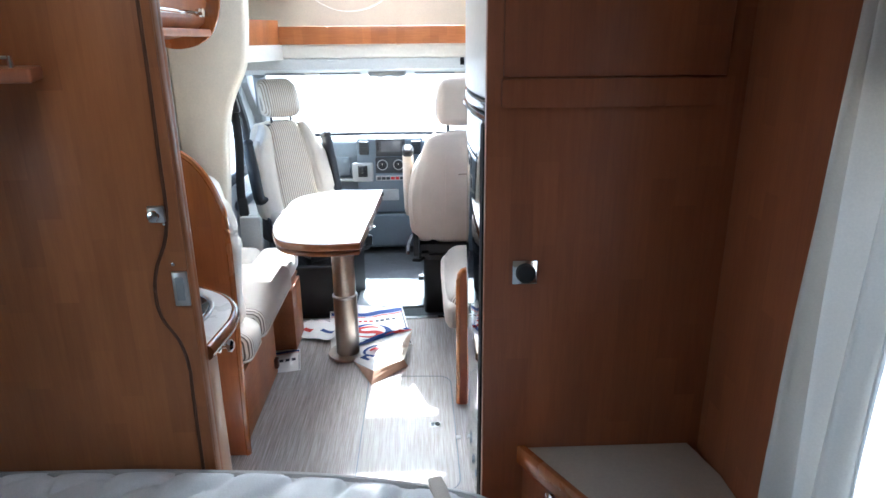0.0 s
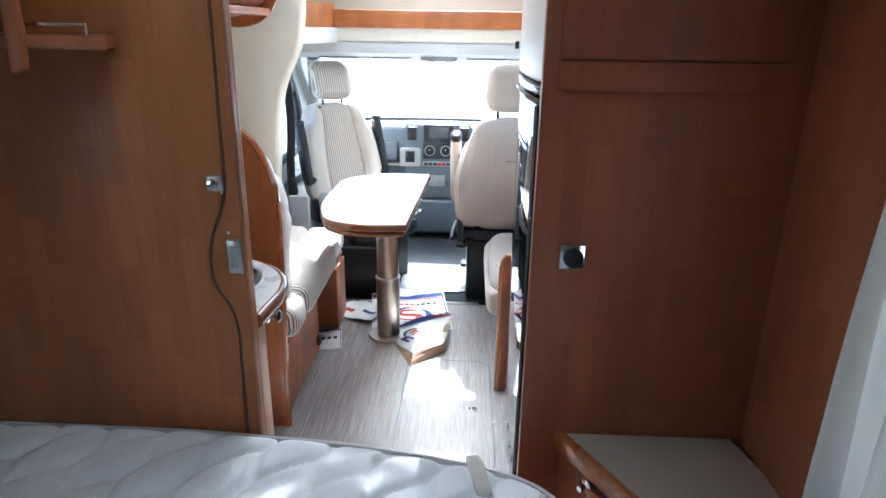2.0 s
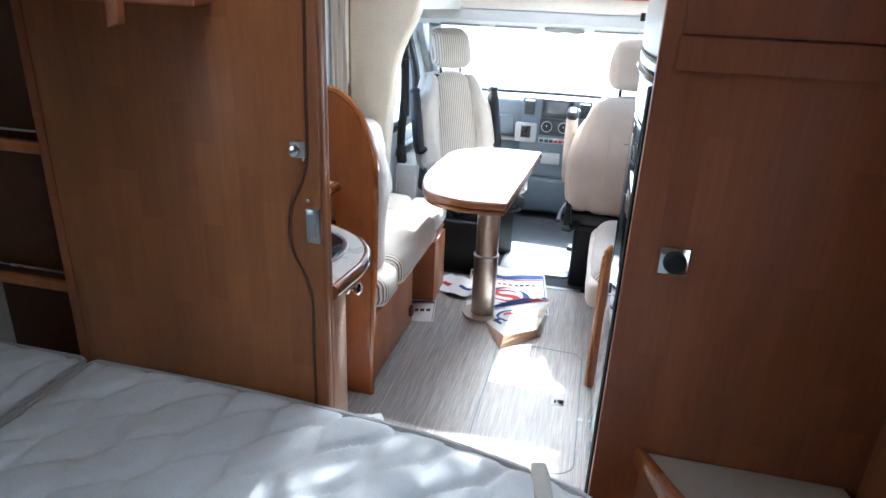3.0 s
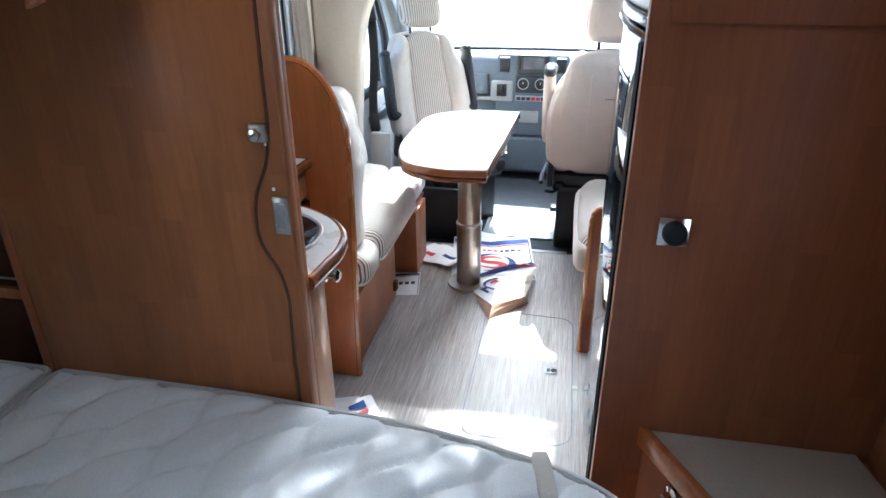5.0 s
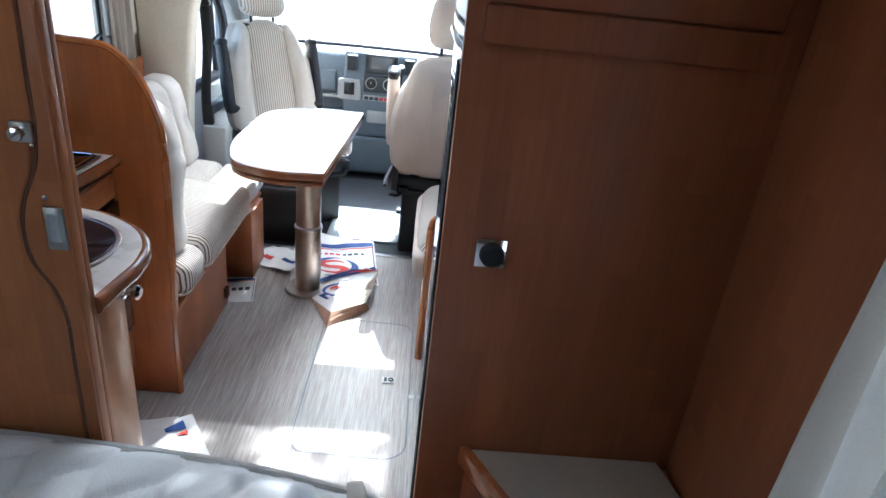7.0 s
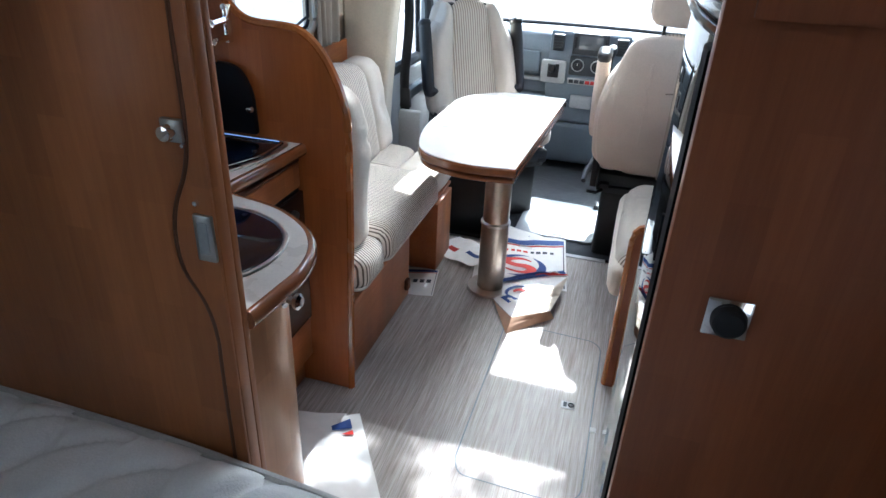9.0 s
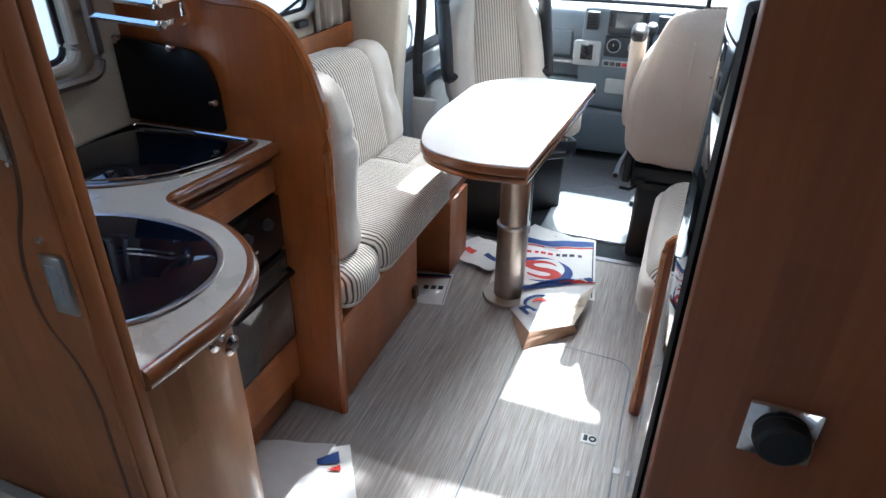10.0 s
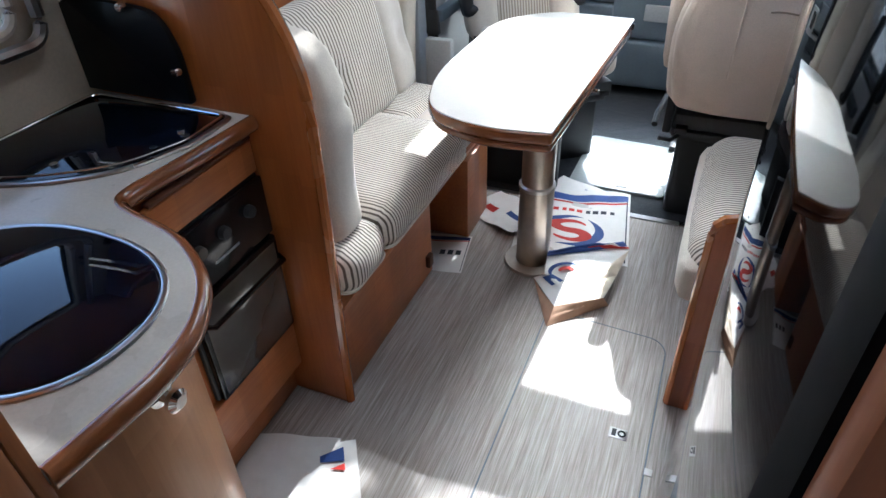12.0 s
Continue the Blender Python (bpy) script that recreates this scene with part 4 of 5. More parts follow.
kw = side_window("kitchen_window", 1.54, 2.085, 1.085, 1.60, LEFT, 1, "small kitchen window with rounded pale frame")
part("blind_frame", bm_tube([(LEFT + 0.045, y, z) for y, z in round_poly([(1.52, 1.06), (2.115, 1.06), (2.115, 1.62), (1.52, 1.62)], 0.05)], 0.014, 8, None, 1.0, True), STEEL, kw, "metal blind frame")
lw = side_window("lounge_window", 2.50, 3.18, 1.045, 1.62, LEFT, 1, "lounge side window with dark seal and pale frame")
part("stay", bm_tube([(LEFT + 0.01, 2.80, 1.03), (LEFT - 0.03, 3.2, 1.10)], 0.006, 6), BLACK, lw)
part("latch", bm_box(LEFT + 0.012, LEFT + 0.035, 3.03, 3.10, 1.005, 1.03, 0.006), BLACK, lw)
side_window("dinette_window", 2.7, 3.3, 1.0, 1.6, RIGHT, -1, "lounge side window above the side seat")
curtain("lounge_curtain", LEFT + 0.045, 3.12, 3.33, 0.98, 1.62, 4.0, 0.014, CURTAIN_DARK, "short brown curtain gathered beside the lounge window")
curtain("lounge_curtain", LEFT + 0.045, 2.36, 2.56, 0.98, 1.62, 4.0, 0.014, CURTAIN_DARK, "short brown curtain gathered at the divider panel")
sb = thing("window_panel", "cherry veneer ledge below the lounge window", "panel")
part("board", bm_box(LEFT + 0.001, LEFT + 0.022, 2.26, 3.468, 0.72, 0.965, 0.004), WOOD_Y, sb)


def locker():
    t = thing("overhead_locker", "curved cherry wood overhead locker with chrome strip and push knob", "cabinet")
    prof = [(LEFT + 0.003, 1.60), (-0.75, 1.585), (-0.66, 1.60), (-0.605, 1.645), (-0.585, 1.72), (-0.60, 1.85), (-0.64, 1.998), (LEFT + 0.003, 1.998)]
    part("body", bm_prism([(x - 0.01, z) for x, z in prof], 1.45, 2.74, "y", 0.003), WOOD_Y, t)
    endp = [(v.x, v.y) for v in smooth_line([(-0.86, 1.60, 0), (-0.78, 1.555, 0), (-0.70, 1.55, 0), (-0.61, 1.585, 0), (-0.562, 1.66, 0), (-0.545, 1.75, 0), (-0.548, 1.86, 0), (-0.57, 1.998, 0)], 4)]
    part("end_panel", bm_prism(endp + [(LEFT + 0.003, 1.998), (LEFT + 0.003, 1.60)], 2.74, 2.765, "y", 0.006), WOOD_EDGE, t)
    part("chrome_strip", bm_box(-0.616, -0.594, 1.45, 2.735, 1.668, 1.684, 0.003), CHROME, t)
    part("shelf_lip", bm_box(-0.67, -0.588, 1.45, 2.735, 1.594, 1.622, 0.008), WOOD_Y, t)
    part("knob", bm_lathe([(0.014, 0), (0.014, 0.010), (0.018, 0.014), (0.016, 0.026), (0, 0.027)], (-0.596, 2.60, 1.678), Matrix.Rotation(radians(90), 4, "Y"), 16), CHROME, t)


locker()


def fridge():
    t = thing("fridge", "tall black glossy fridge with a slightly curved door", "fridge")
    y0, y1 = 1.452, 2.53
    part("cabinet", bm_box(0.478, RIGHT - 0.002, y0, y1, 0.02, 1.40, 0.004), BLACK, t)

    def bow(y, d=0.060):
        u = (y - (y0 + y1) / 2) / ((y1 - y0) / 2)
        return 0.434 - d * (1 - u * u)

    ys = [y0 + 0.10 + (y1 - y0 - 0.13) * k / 16 for k in range(17)]
    outl = [(bow(y), y) for y in ys] + [(0.45, ys[-1]), (0.45, ys[0])]
    d = part("door", bm_prism(outl, 0.16, 1.385, "z", 0.006), FRIDGE_GLASS, t, "glossy black mirror-like door")
    for y in (ys[0], ys[-1]):
        part("door_edge", bm_tube([(bow(y) - 0.001, y, 0.16), (bow(y) - 0.001, y, 1.385)], 0.007, 8), BLACK_GLOSS, d)
    part("side_frame", bm_prism([(0.361, 1.433), (0.360, 1.485), (0.376, 1.51), (0.452, 1.51), (0.452, 1.433)], 0.02, 1.40, "z", 0.004), BLACK_FRAME, t, "black frame beside the door")
    part("top_strip", bm_tube([(bow(y) - 0.003, y, 1.388) for y in ys], 0.010, 8), BLACK_GLOSS, t)
    part("grille", bm_box(0.435, 0.444, y0 + 0.03, y1 - 0.03, 0.012, 0.15, 0.003), BLACK, t)
    for k in range(5):
        part("grille_slat", bm_box(0.430, 0.436, y0 + 0.05, y1 - 0.05, 0.03 + 0.024 * k, 0.041 + 0.024 * k, 0.002), GREY_DARK, t)
    u = thing("fridge_locker", "cream curved locker above the fridge with a dark catch", "cabinet")
    outl = [(bow(y, 0.062) - 0.003, y) for y in ys] + [(RIGHT - 0.003, ys[-1]), (RIGHT - 0.003, ys[0])]
    part("front", bm_prism([(x, y) for x, y in outl], 1.432, 1.995, "z", 0.012, 3), CREAM_PLASTIC, u)
    part("lower_band", bm_prism([(x - 0.002, y) for x, y in outl[:-2]] + [(0.474, ys[-1]), (0.474, ys[0])], 1.402, 1.43, "z", 0.004), BLACK_GLOSS, u)
    part("catch", bm_lathe([(0.012, 0), (0.012, 0.012), (0, 0.014)], (bow(2.2, 0.062) - 0.008, 2.2, 1.51), Matrix.Rotation(radians(-90), 4, "Y"), 12), BLACK, u)


fridge()


# ---- lounge ----
def bench_left():
    t = thing("bench_seat", "cherry veneer bench base with an open leg space", "bench")
    part("box", bm_box(LEFT + 0.024, -0.506, 2.26, 2.905, 0.002, 0.345, 0.004), WOOD_Y, t)
    part("foot_block", bm_box(LEFT + 0.024, -0.452, 3.135, 3.36, 0.002, 0.345, 0.004), WOOD_Y, t)
    part("seat_board", bm_box(LEFT + 0.024, -0.47, 2.26, 3.40, 0.346, 0.362, 0.003), WOOD_Y, t)
    for y in (2.885,):
        part("floor_clip", bm_box(-0.507, -0.488, y - 0.04, y - 0.005, 0.05, 0.10, 0.005), BEAD_AND_SHADE_WOOD, t)
    specs = (((0.57, 0.215, 0.145), (-0.735, 2.382, 0.437), STRIPE_Y, 0.05), ((0.58, 0.64, 0.145), (-0.735, 2.81, 0.437), STRIPE_Y, 0.055), ((0.36, 0.33, 0.125), (-0.845, 3.295, 0.428), STRIPE_Y, 0.04))
    for i, (size, at, m, r) in enumerate(specs):
        c = thing("seat_cushion", "striped cream and brown bench cushion", "cushion", (0, 0, 0), "bench cushions")
        part("cover", shifted(bm_cushion(size, r, 0.012, 16, 0.006, i * 3.1), pose(*at)), m, c)
        sgn = at[0] + size[0] / 2
        loop = [(x, y, at[2] - 0.045) for x, y in round_poly([(at[0] - size[0] / 2, at[1] - size[1] / 2), (sgn, at[1] - size[1] / 2), (sgn, at[1] + size[1] / 2), (at[0] - size[0] / 2, at[1] + size[1] / 2)], r)]
        part("piping", bm_tube(loop, 0.005, 6, None, 1.0, True), CLOTH, c)
    c = thing("seat_cushion", "plain cream corner cushion beside the bulkhead", "cushion", (0, 0, 0), "bench cushions")
    part("cover", shifted(bm_cushion((0.20, 0.32, 0.12), 0.035, 0.008, 10, 0.004, 7), pose(-0.565, 3.29, 0.425)), CLOTH, c)
    # backrest against the divider: cream back and sides
    b = thing("back_cushion", "thick cream backrest cushion leaning on the divider", "cushion")

    def lean(p, u):
        p.y += -0.03 * (p.z / 0.55)
        front = max(0.0, u.y)
        p.y -= front * (0.022 * math.exp(-(((p.z - 0.11 + 0.01 * math.sin(p.x * 14)) / 0.022) ** 2)) + 0.035 * max(0, p.z / 0.28))
        p.y += front * 0.012 * math.exp(-(((p.z + 0.10) / 0.12) ** 2))
        p.x += max(0.0, u.x) * (0.008 * math.sin(p.z * 11) - 0.010 * math.exp(-(((p.z - 0.11) / 0.02) ** 2)))
        return p

    part("cover", shifted(bm_cushion((0.54, 0.16, 0.555), 0.05, 0.016, 28, 0.015, 2, lean), pose(-0.76, 2.372, 0.768)), CLOTH, b)
    seam = [(-0.76 + x, 2.372 + y, 0.768 + 0.277) for x, y in ((-0.2, -0.01), (0.0, -0.012), (0.2, -0.01))]
    part("top_seam", bm_tube(seam, 0.004, 6), CLOTH, b)
    # backrest along the side wall
    w = thing("back_cushion", "striped backrest cushion with plain cream end along the wall", "cushion")

    def tilt(p, u):
        p.x += 0.10 * (p.z / -0.50)
        p.z += -0.035 * (u.y > 0.6) * max(0, u.z) * (u.y - 0.6)
        tuft = math.exp(-(((p.y - 0.02) / 0.05) ** 2 + ((p.z + 0.0) / 0.05) ** 2))
        p.x -= 0.028 * tuft * (u.x > 0)
        return p

    part("cover", shifted(bm_cushion((0.15, 0.86, 0.43), 0.055, 0.016, 20, 0.005, 9, tilt), pose(-0.885, 2.86, 0.70)), STRIPE_BACK, w)
    part("bolster", shifted(bm_cushion((0.152, 0.19, 0.415), 0.05, 0.008, 12, 0.005, 4, tilt), pose(-0.884, 3.355, 0.692)), CLOTH, w, "plain cream end bolster")
    part("button", bm_lathe([(0.012, 0), (0.010, 0.006), (0, 0.008)], (-0.815, 2.85, 0.70), Matrix.Rotation(radians(90), 4, "Y"), 12), STRIPE_Y, w)


bench_left()


def table():
    t = thing("table", "pale pedestal table with rounded end and thick wood edge", "table")
    z = 0.757
    pts = [(-0.041, 2.645), (0.008, 3.645), (-0.30, 3.645), (-0.465, 3.48), (-0.475, 2.92), (-0.40, 2.68), (-0.22, 2.62)]
    outl = round_poly(pts, [0.012, 0.012, 0.10, 0.12, 0.22, 0.12, 0.08], 8)
    part("top", bm_prism(outl, z - 0.012, z, "z", 0.002), TABLE_TOP, t)

    def grown(d, dz0, dz1, bev):
        c = Vector((-0.23, 3.12))
        o = [tuple(Vector(p) + (Vector(p) - c).normalized() * d) for p in outl]
        return bm_prism(o, z + dz0, z + dz1, "z", bev, 3)

    part("edge", grown(0.006, -0.036, -0.0025, 0.010), NOSING, t, "rounded dark wood edge")
    part("leaf_under", grown(-0.004, -0.062, -0.040, 0.009), NOSING, t, "second leaf under the top")
    cx, cy = -0.174, 3.085
    part("lower_tube", bm_lathe([(0.0, 0.0), (0.105, 0.002), (0.102, 0.012), (0.062, 0.016), (0.0605, 0.03), (0.0605, 0.335)], (cx, cy, 0.001), None, 32), PEDESTAL, t)
    part("collar", bm_lathe([(0.0595, 0.325), (0.0645, 0.330), (0.0645, 0.340), (0.058, 0.345)], (cx, cy, 0), None, 32), STEEL, t)
    part("upper_tube", bm_lathe([(0.0565, 0.33), (0.0565, 0.57), (0.060, 0.573), (0.060, 0.582), (0.052, 0.586), (0.052, 0.69)], (cx, cy, 0), None, 32), PEDESTAL, t)
    part("mount_plate", bm_box(cx - 0.12, cx + 0.12, cy - 0.20, cy + 0.20, 0.682, 0.696, 0.004), BLACK, t)
    part("leaf_catch", bm_box(-0.02, 0.014, 3.60, 3.62, z - 0.03, z - 0.008, 0.004), BLACK, t)
    part("leaf_bolt", bm_tube([(-0.03, 3.10, z - 0.066), (-0.005, 3.10, z - 0.066)], 0.006, 8), CHROME, t)


table()


def side_seat():
    p = thing("seat_end_panel", "low cherry wood end panel with rounded corner beside the side seat", "panel")
    prof = round_poly([(0.381, 0.002), (0.381, 0.652), (RIGHT - 0.003, 0.652), (RIGHT - 0.003, 0.002)], [0, 0.06, 0, 0])
    part("board", bm_prism([(x, z) for x, z in prof], 2.556, 2.584, "y", 0.004), WOOD, p)
    part("edge_band", bm_tube([(0.381, 2.57, 0.004), (0.381, 2.57, 0.60), (0.384, 2.57, 0.625), (0.398, 2.57, 0.643), (0.425, 2.57, 0.652), (0.52, 2.57, 0.653)], 0.0145, 8), WOOD_EDGE, p)
    b = thing("side_seat", "wooden side seat box below the striped cushion", "bench")
    part("box", bm_box(0.46, RIGHT - 0.004, 2.586, 3.32, 0.002, 0.345, 0.004), WOOD_Y, b)
    c = thing("seat_cushion", "striped side seat cushion with a cream rounded front", "cushion")
    part("cover", shifted(bm_cushion((0.565, 0.72, 0.19), 0.085, 0.010, 16, 0.005, 3), pose(0.625, 2.95, 0.445)), STRIPE_Y, c)
    part("front_roll", shifted(bm_cushion((0.075, 0.715, 0.13), 0.036, 0.004, 12, 0.004, 8), pose(0.362, 2.95, 0.415)), CLOTH, c, "plain cream front edge")
    bk = thing("back_cushion", "striped backrest cushion of the side seat", "cushion")
    part("cover", shifted(bm_cushion((0.14, 0.70, 0.42), 0.05, 0.012, 12, 0.005, 6), pose(0.838, 2.95, 0.76)), STRIPE_Y, bk)


side_seat()

# floor hatch with latch
fh = thing("floor_hatch", "flush floor hatch outlined by a fine dark groove", "hatch")
loop = round_poly([(-0.045, 2.04), (-0.02, 1.985), (0.30, 1.975), (0.352, 2.02), (0.352, 2.78), (0.32, 2.82), (-0.045, 2.84)], 0.05)
part("groove", bm_tube([(x, y, 0.0008) for x, y in loop], 0.0022, 6, None, 0.5, True), GREY, fh)
hc = part("latch_plate", bm_box(0.243, 0.292, 2.388, 2.424, 0.0005, 0.004, 0.0015), STEEL, fh, "small chrome latch plate")
part("latch_slot", bm_box(0.250, 0.262, 2.394, 2.418, 0.0041, 0.0055), BLACK, hc)
part("latch_ring", bm_tube(ring(0.277, 2.406, 0.009, 0.009, 0.0055, 14), 0.0028, 6, None, 1.0, True), BLACK, hc)
cl = thing("floor_socket", "small metal socket cap in the floor by the fridge", "cap")
part("cap", bm_box(0.352, 0.372, 2.30, 2.322, 0.0005, 0.004, 0.001), STEEL, cl)


# ---- papers on the floor ----
def sheet_mesh(w, h, bend, nx=18, ny=18, z=0.0):
    return bm_sheet(nx, ny, lambda u, v: Vector((w * (u - 0.5), h * (v - 0.5), z + bend(u, v))))


def ink(parent, name, mat, shape, w, h, bend, lift=0.0012, n=28):
    """Printing: a strip shape(u) -> (centre v0, v1) over u from a to b, lying on the sheet."""
    a, b, lo, hi = shape
    bm = bm_sheet(n, 3, lambda i, j: (lambda u, v: Vector((w * (u - 0.5), h * (v - 0.5), bend(u, v) + lift)))(a + (b - a) * i, lo(a + (b - a) * i) + (hi(a + (b - a) * i) - lo(a + (b - a) * i)) * j))
    return part(name, bm, mat, parent, "", 180)


def emblem_print(parent, c, size, w, h, bend):
    """A round emblem: a red S of two bows, hugged by two blue crescents."""
    def on_sheet(x, y, lift):
        x, y = c[0] + 1.45 * size * x, c[1] + size * y
        return Vector((x, y, bend(x / w + 0.5, y / h + 0.5) + lift))

    def bow(i):
        if i < 0.5:
            a = radians(20 + (270 - 20) * i * 2)
            return Vector((0.40 * math.cos(a), 0.30 + 0.30 * math.sin(a)))
        a = radians(90 - (270 - 20) * (i - 0.5) * 2)
        return Vector((0.40 * math.cos(a), -0.30 + 0.30 * math.sin(a)))

    def stroke(i, j):
        d = (bow(min(1, i + 0.01)) - bow(max(0, i - 0.01))).normalized()
        p = bow(i) + Vector((-d.y, d.x)) * (j - 0.5) * 0.34 * (0.12 + 0.88 * math.sin(math.pi * i) ** 0.7)
        return on_sheet(p.x, p.y, 0.0016)

    part("emblem_letter", bm_sheet(40, 3, stroke), INK_RED, parent, "", 180)
    for a0, a1 in ((-112, 62), (68, 242)):
        def crescent(i, j, a0=a0, a1=a1):
            a = radians(a0 + (a1 - a0) * i)
            k = 0.98 - 0.30 * j * math.sin(math.pi * i) ** 0.8
            return on_sheet(0.86 * k * math.cos(a), k * math.sin(a), 0.0014)

        part("emblem_crescent", bm_sheet(28, 3, crescent), INK_BLUE, parent, "", 180)


def paper(at, rz, w, h, bend, label, emblem=True, word=(), head=True):
    t = thing("paper_mat", label, "paper mat", at, "paper floor mats", rz)
    part("sheet", sheet_mesh(w, h, bend), PAPER, t, "", 180)
    if head:
        ink(t, "blue_band", INK_BLUE, (0.02, 0.98, lambda u: 0.05 + 0.03 * math.sin(u * 3.1), lambda u: 0.13 + 0.05 * math.sin(u * 3.1)), w, h, bend)
        ink(t, "red_band", INK_RED, (0.02, 0.98, lambda u: 0.145 + 0.05 * math.sin(u * 3.1), lambda u: 0.165 + 0.055 * math.sin(u * 3.1)), w, h, bend)
        ink(t, "border_line", INK_DARK, (0.022, 0.034, lambda u: 0.05, lambda u: 0.97), w, h, bend, 0.0012, 2)
    if emblem:
        emblem_print(t, (0.01, 0.13 * h), 0.25 * min(w, h), w, h, bend)
    for u0, u1, v0, v1, m in word:
        ink(t, "lettering_bar", m, (u0, u1, lambda u, v0=v0: v0, lambda u, v1=v1: v1), w, h, bend, 0.0012, 6)
    return t


BARS = [(0.14 + 0.074 * k, 0.14 + 0.074 * k + (0.052 if k % 3 else 0.040), 0.305, 0.350, INK_DARK if k < 4 else INK_RED) for k in range(10)]
flat_a = lambda u, v: 0.006 + 0.010 * max(0, 0.2 - v) * 5 * (0.5 + 0.5 * math.sin(u * 9)) + 0.003 * math.sin(u * 7 + v * 5) + 0.002 * math.sin(u * 19 + v * 11)
paper((-0.085, 3.385, 0.002), 188, 0.44, 0.50, flat_a, "printed white paper floor mat with red and blue emblem", True, BARS)
flat_e = lambda u, v: 0.003 + 0.003 * math.sin(u * 6 + v * 3)
paper((-0.14, 3.60, 0.001), 160, 0.24, 0.22, flat_e, "plain white paper mat at the cab edge", False, [(0.1, 0.4, 0.2, 0.35, INK_BLUE)], False)
flat_b = lambda u, v: 0.012 + 0.07 * max(0, 0.35 - u) ** 1.2 + 0.006 * math.sin(u * 12 + v * 4)
paper((-0.36, 3.35, 0.004), 155, 0.27, 0.22, flat_b, "curled printed paper mat under the table", False, [(0.15, 0.45, 0.45, 0.60, INK_BLUE), (0.65, 0.85, 0.5, 0.68, INK_RED)], False)
flat_c = lambda u, v: 0.003 + 0.003 * math.sin(u * 6 + v * 3)
paper((-0.535, 3.01, 0.001), 190, 0.24, 0.235, flat_c, "small printed paper mat half under the bench", False, [(0.10 + 0.13 * k, 0.10 + 0.13 * k + 0.085, 0.44, 0.56, INK_DARK) for k in range(3)])


def bm_patch(a, b, c, d, n=10, wave=0.004, seed=0.0):
    """A crumpled four-cornered patch."""
    a, b, c, d = (Vector(p) for p in (a, b, c, d))

    def place(u, v):
        p = (a * (1 - u) + b * u) * (1 - v) + (d * (1 - u) + c * u) * v
        inner = math.sin(math.pi * u) * math.sin(math.pi * v)
        return p + Vector((0, 0, wave * inner * (1 + 2 * noise.noise((u * 4 + seed, v * 4, seed)))))

    return bm_sheet(n, n, place)


def folded_paper():
    t = thing("folded_paper", "crumpled folded paper mat with kraft underside beside the table leg", "paper mat")
    A, B, C = (-0.12, 3.10, 0.050), (0.125, 3.21, 0.085), (0.165, 3.145, 0.095)
    D, E, F = (0.03, 2.945, 0.075), (-0.095, 2.955, 0.055), (0.05, 2.93, 0.07)
    part("printed_face", bm_patch(E, F, C, A, 14, 0.008, 1.0), PAPER, t, "printed face", 60)
    part("printed_tip", bm_patch(C, C, B, A, 10, 0.012, 4.0), PAPER, t, "", 60)
    lift = lambda p, z=0.004: (p[0], p[1], p[2] + z)
    mid = lambda p, q, f: tuple(p[i] + (q[i] - p[i]) * f for i in range(3))
    part("blue_band", bm_patch(lift(mid(A, E, 0.10), 0.010), lift(mid(B, C, 0.25), 0.006), lift(mid(B, C, 0.75), 0.006), lift(mid(A, E, 0.34), 0.010), 12, 0.012, 1.0), INK_BLUE, t, "", 180)
    part("red_band", bm_patch(lift(mid(A, C, 0.45), 0.012), lift(mid(B, C, 0.80), 0.006), lift(mid(B, C, 1.0), 0.006), lift(mid(A, C, 0.45), 0.010), 10, 0.008, 1.0), INK_RED, t, "", 180)
    c = mid(mid(A, E, 0.55), F, 0.55)
    for r0, r1, a0, a1, m in ((0.040, 0.056, 0.9, 3.9, INK_BLUE), (0.010, 0.032, 0.5, 3.2, INK_RED)):
        def place(i, j, r0=r0, r1=r1, a0=a0, a1=a1):
            a, r = a0 + (a1 - a0) * i, r0 + (r1 - r0) * (0.5 + (j - 0.5) * math.sin(math.pi * i) ** 0.6)
            x, y = c[0] + r * math.cos(a) * 1.2, c[1] + r * math.sin(a)
            return Vector((x, y, c[2] + 0.012 + 0.16 * (x - c[0]) + 0.05 * (y - c[1])))

        part("emblem_arc", bm_sheet(18, 3, place), m, t, "", 180)
    # white and kraft flaps folded forward
    G, H1, I1 = (-0.135, 2.965, 0.020), (-0.022, 2.812, 0.045), (0.125, 2.90, 0.055)
    J = (0.145, 3.03, 0.060)
    part("front_flap", bm_patch(H1, I1, J, F, 12, 0.010, 2.0), PAPER_PALE, t, "pale kraft flap", 60)
    part("front_flap", bm_patch(G, H1, F, E, 12, 0.006, 6.0), PAPER, t, "", 60)
    part("front_flap", bm_patch(J, J, C, F, 8, 0.010, 3.0), PAPER_PALE, t, "", 60)
    part("under_flap", bm_patch((-0.03, 2.752, 0.002), (0.142, 2.93, 0.002), I1, H1, 10, 0.006, 5.0), PAPER_BACK, t, "brown kraft underside", 60)
    part("under_flap", bm_patch(G, (-0.03, 2.752, 0.002), H1, (-0.10, 2.92, 0.018), 8, 0.003, 7.0), PAPER_BACK, t, "", 60)
    part("corner_mark", bm_patch((-0.10, 2.945, 0.047), (-0.055, 2.905, 0.052), (-0.02, 2.93, 0.066), (-0.065, 2.955, 0.062), 6, 0.002, 2.0), INK_BLUE, t, "", 180)


folded_paper()


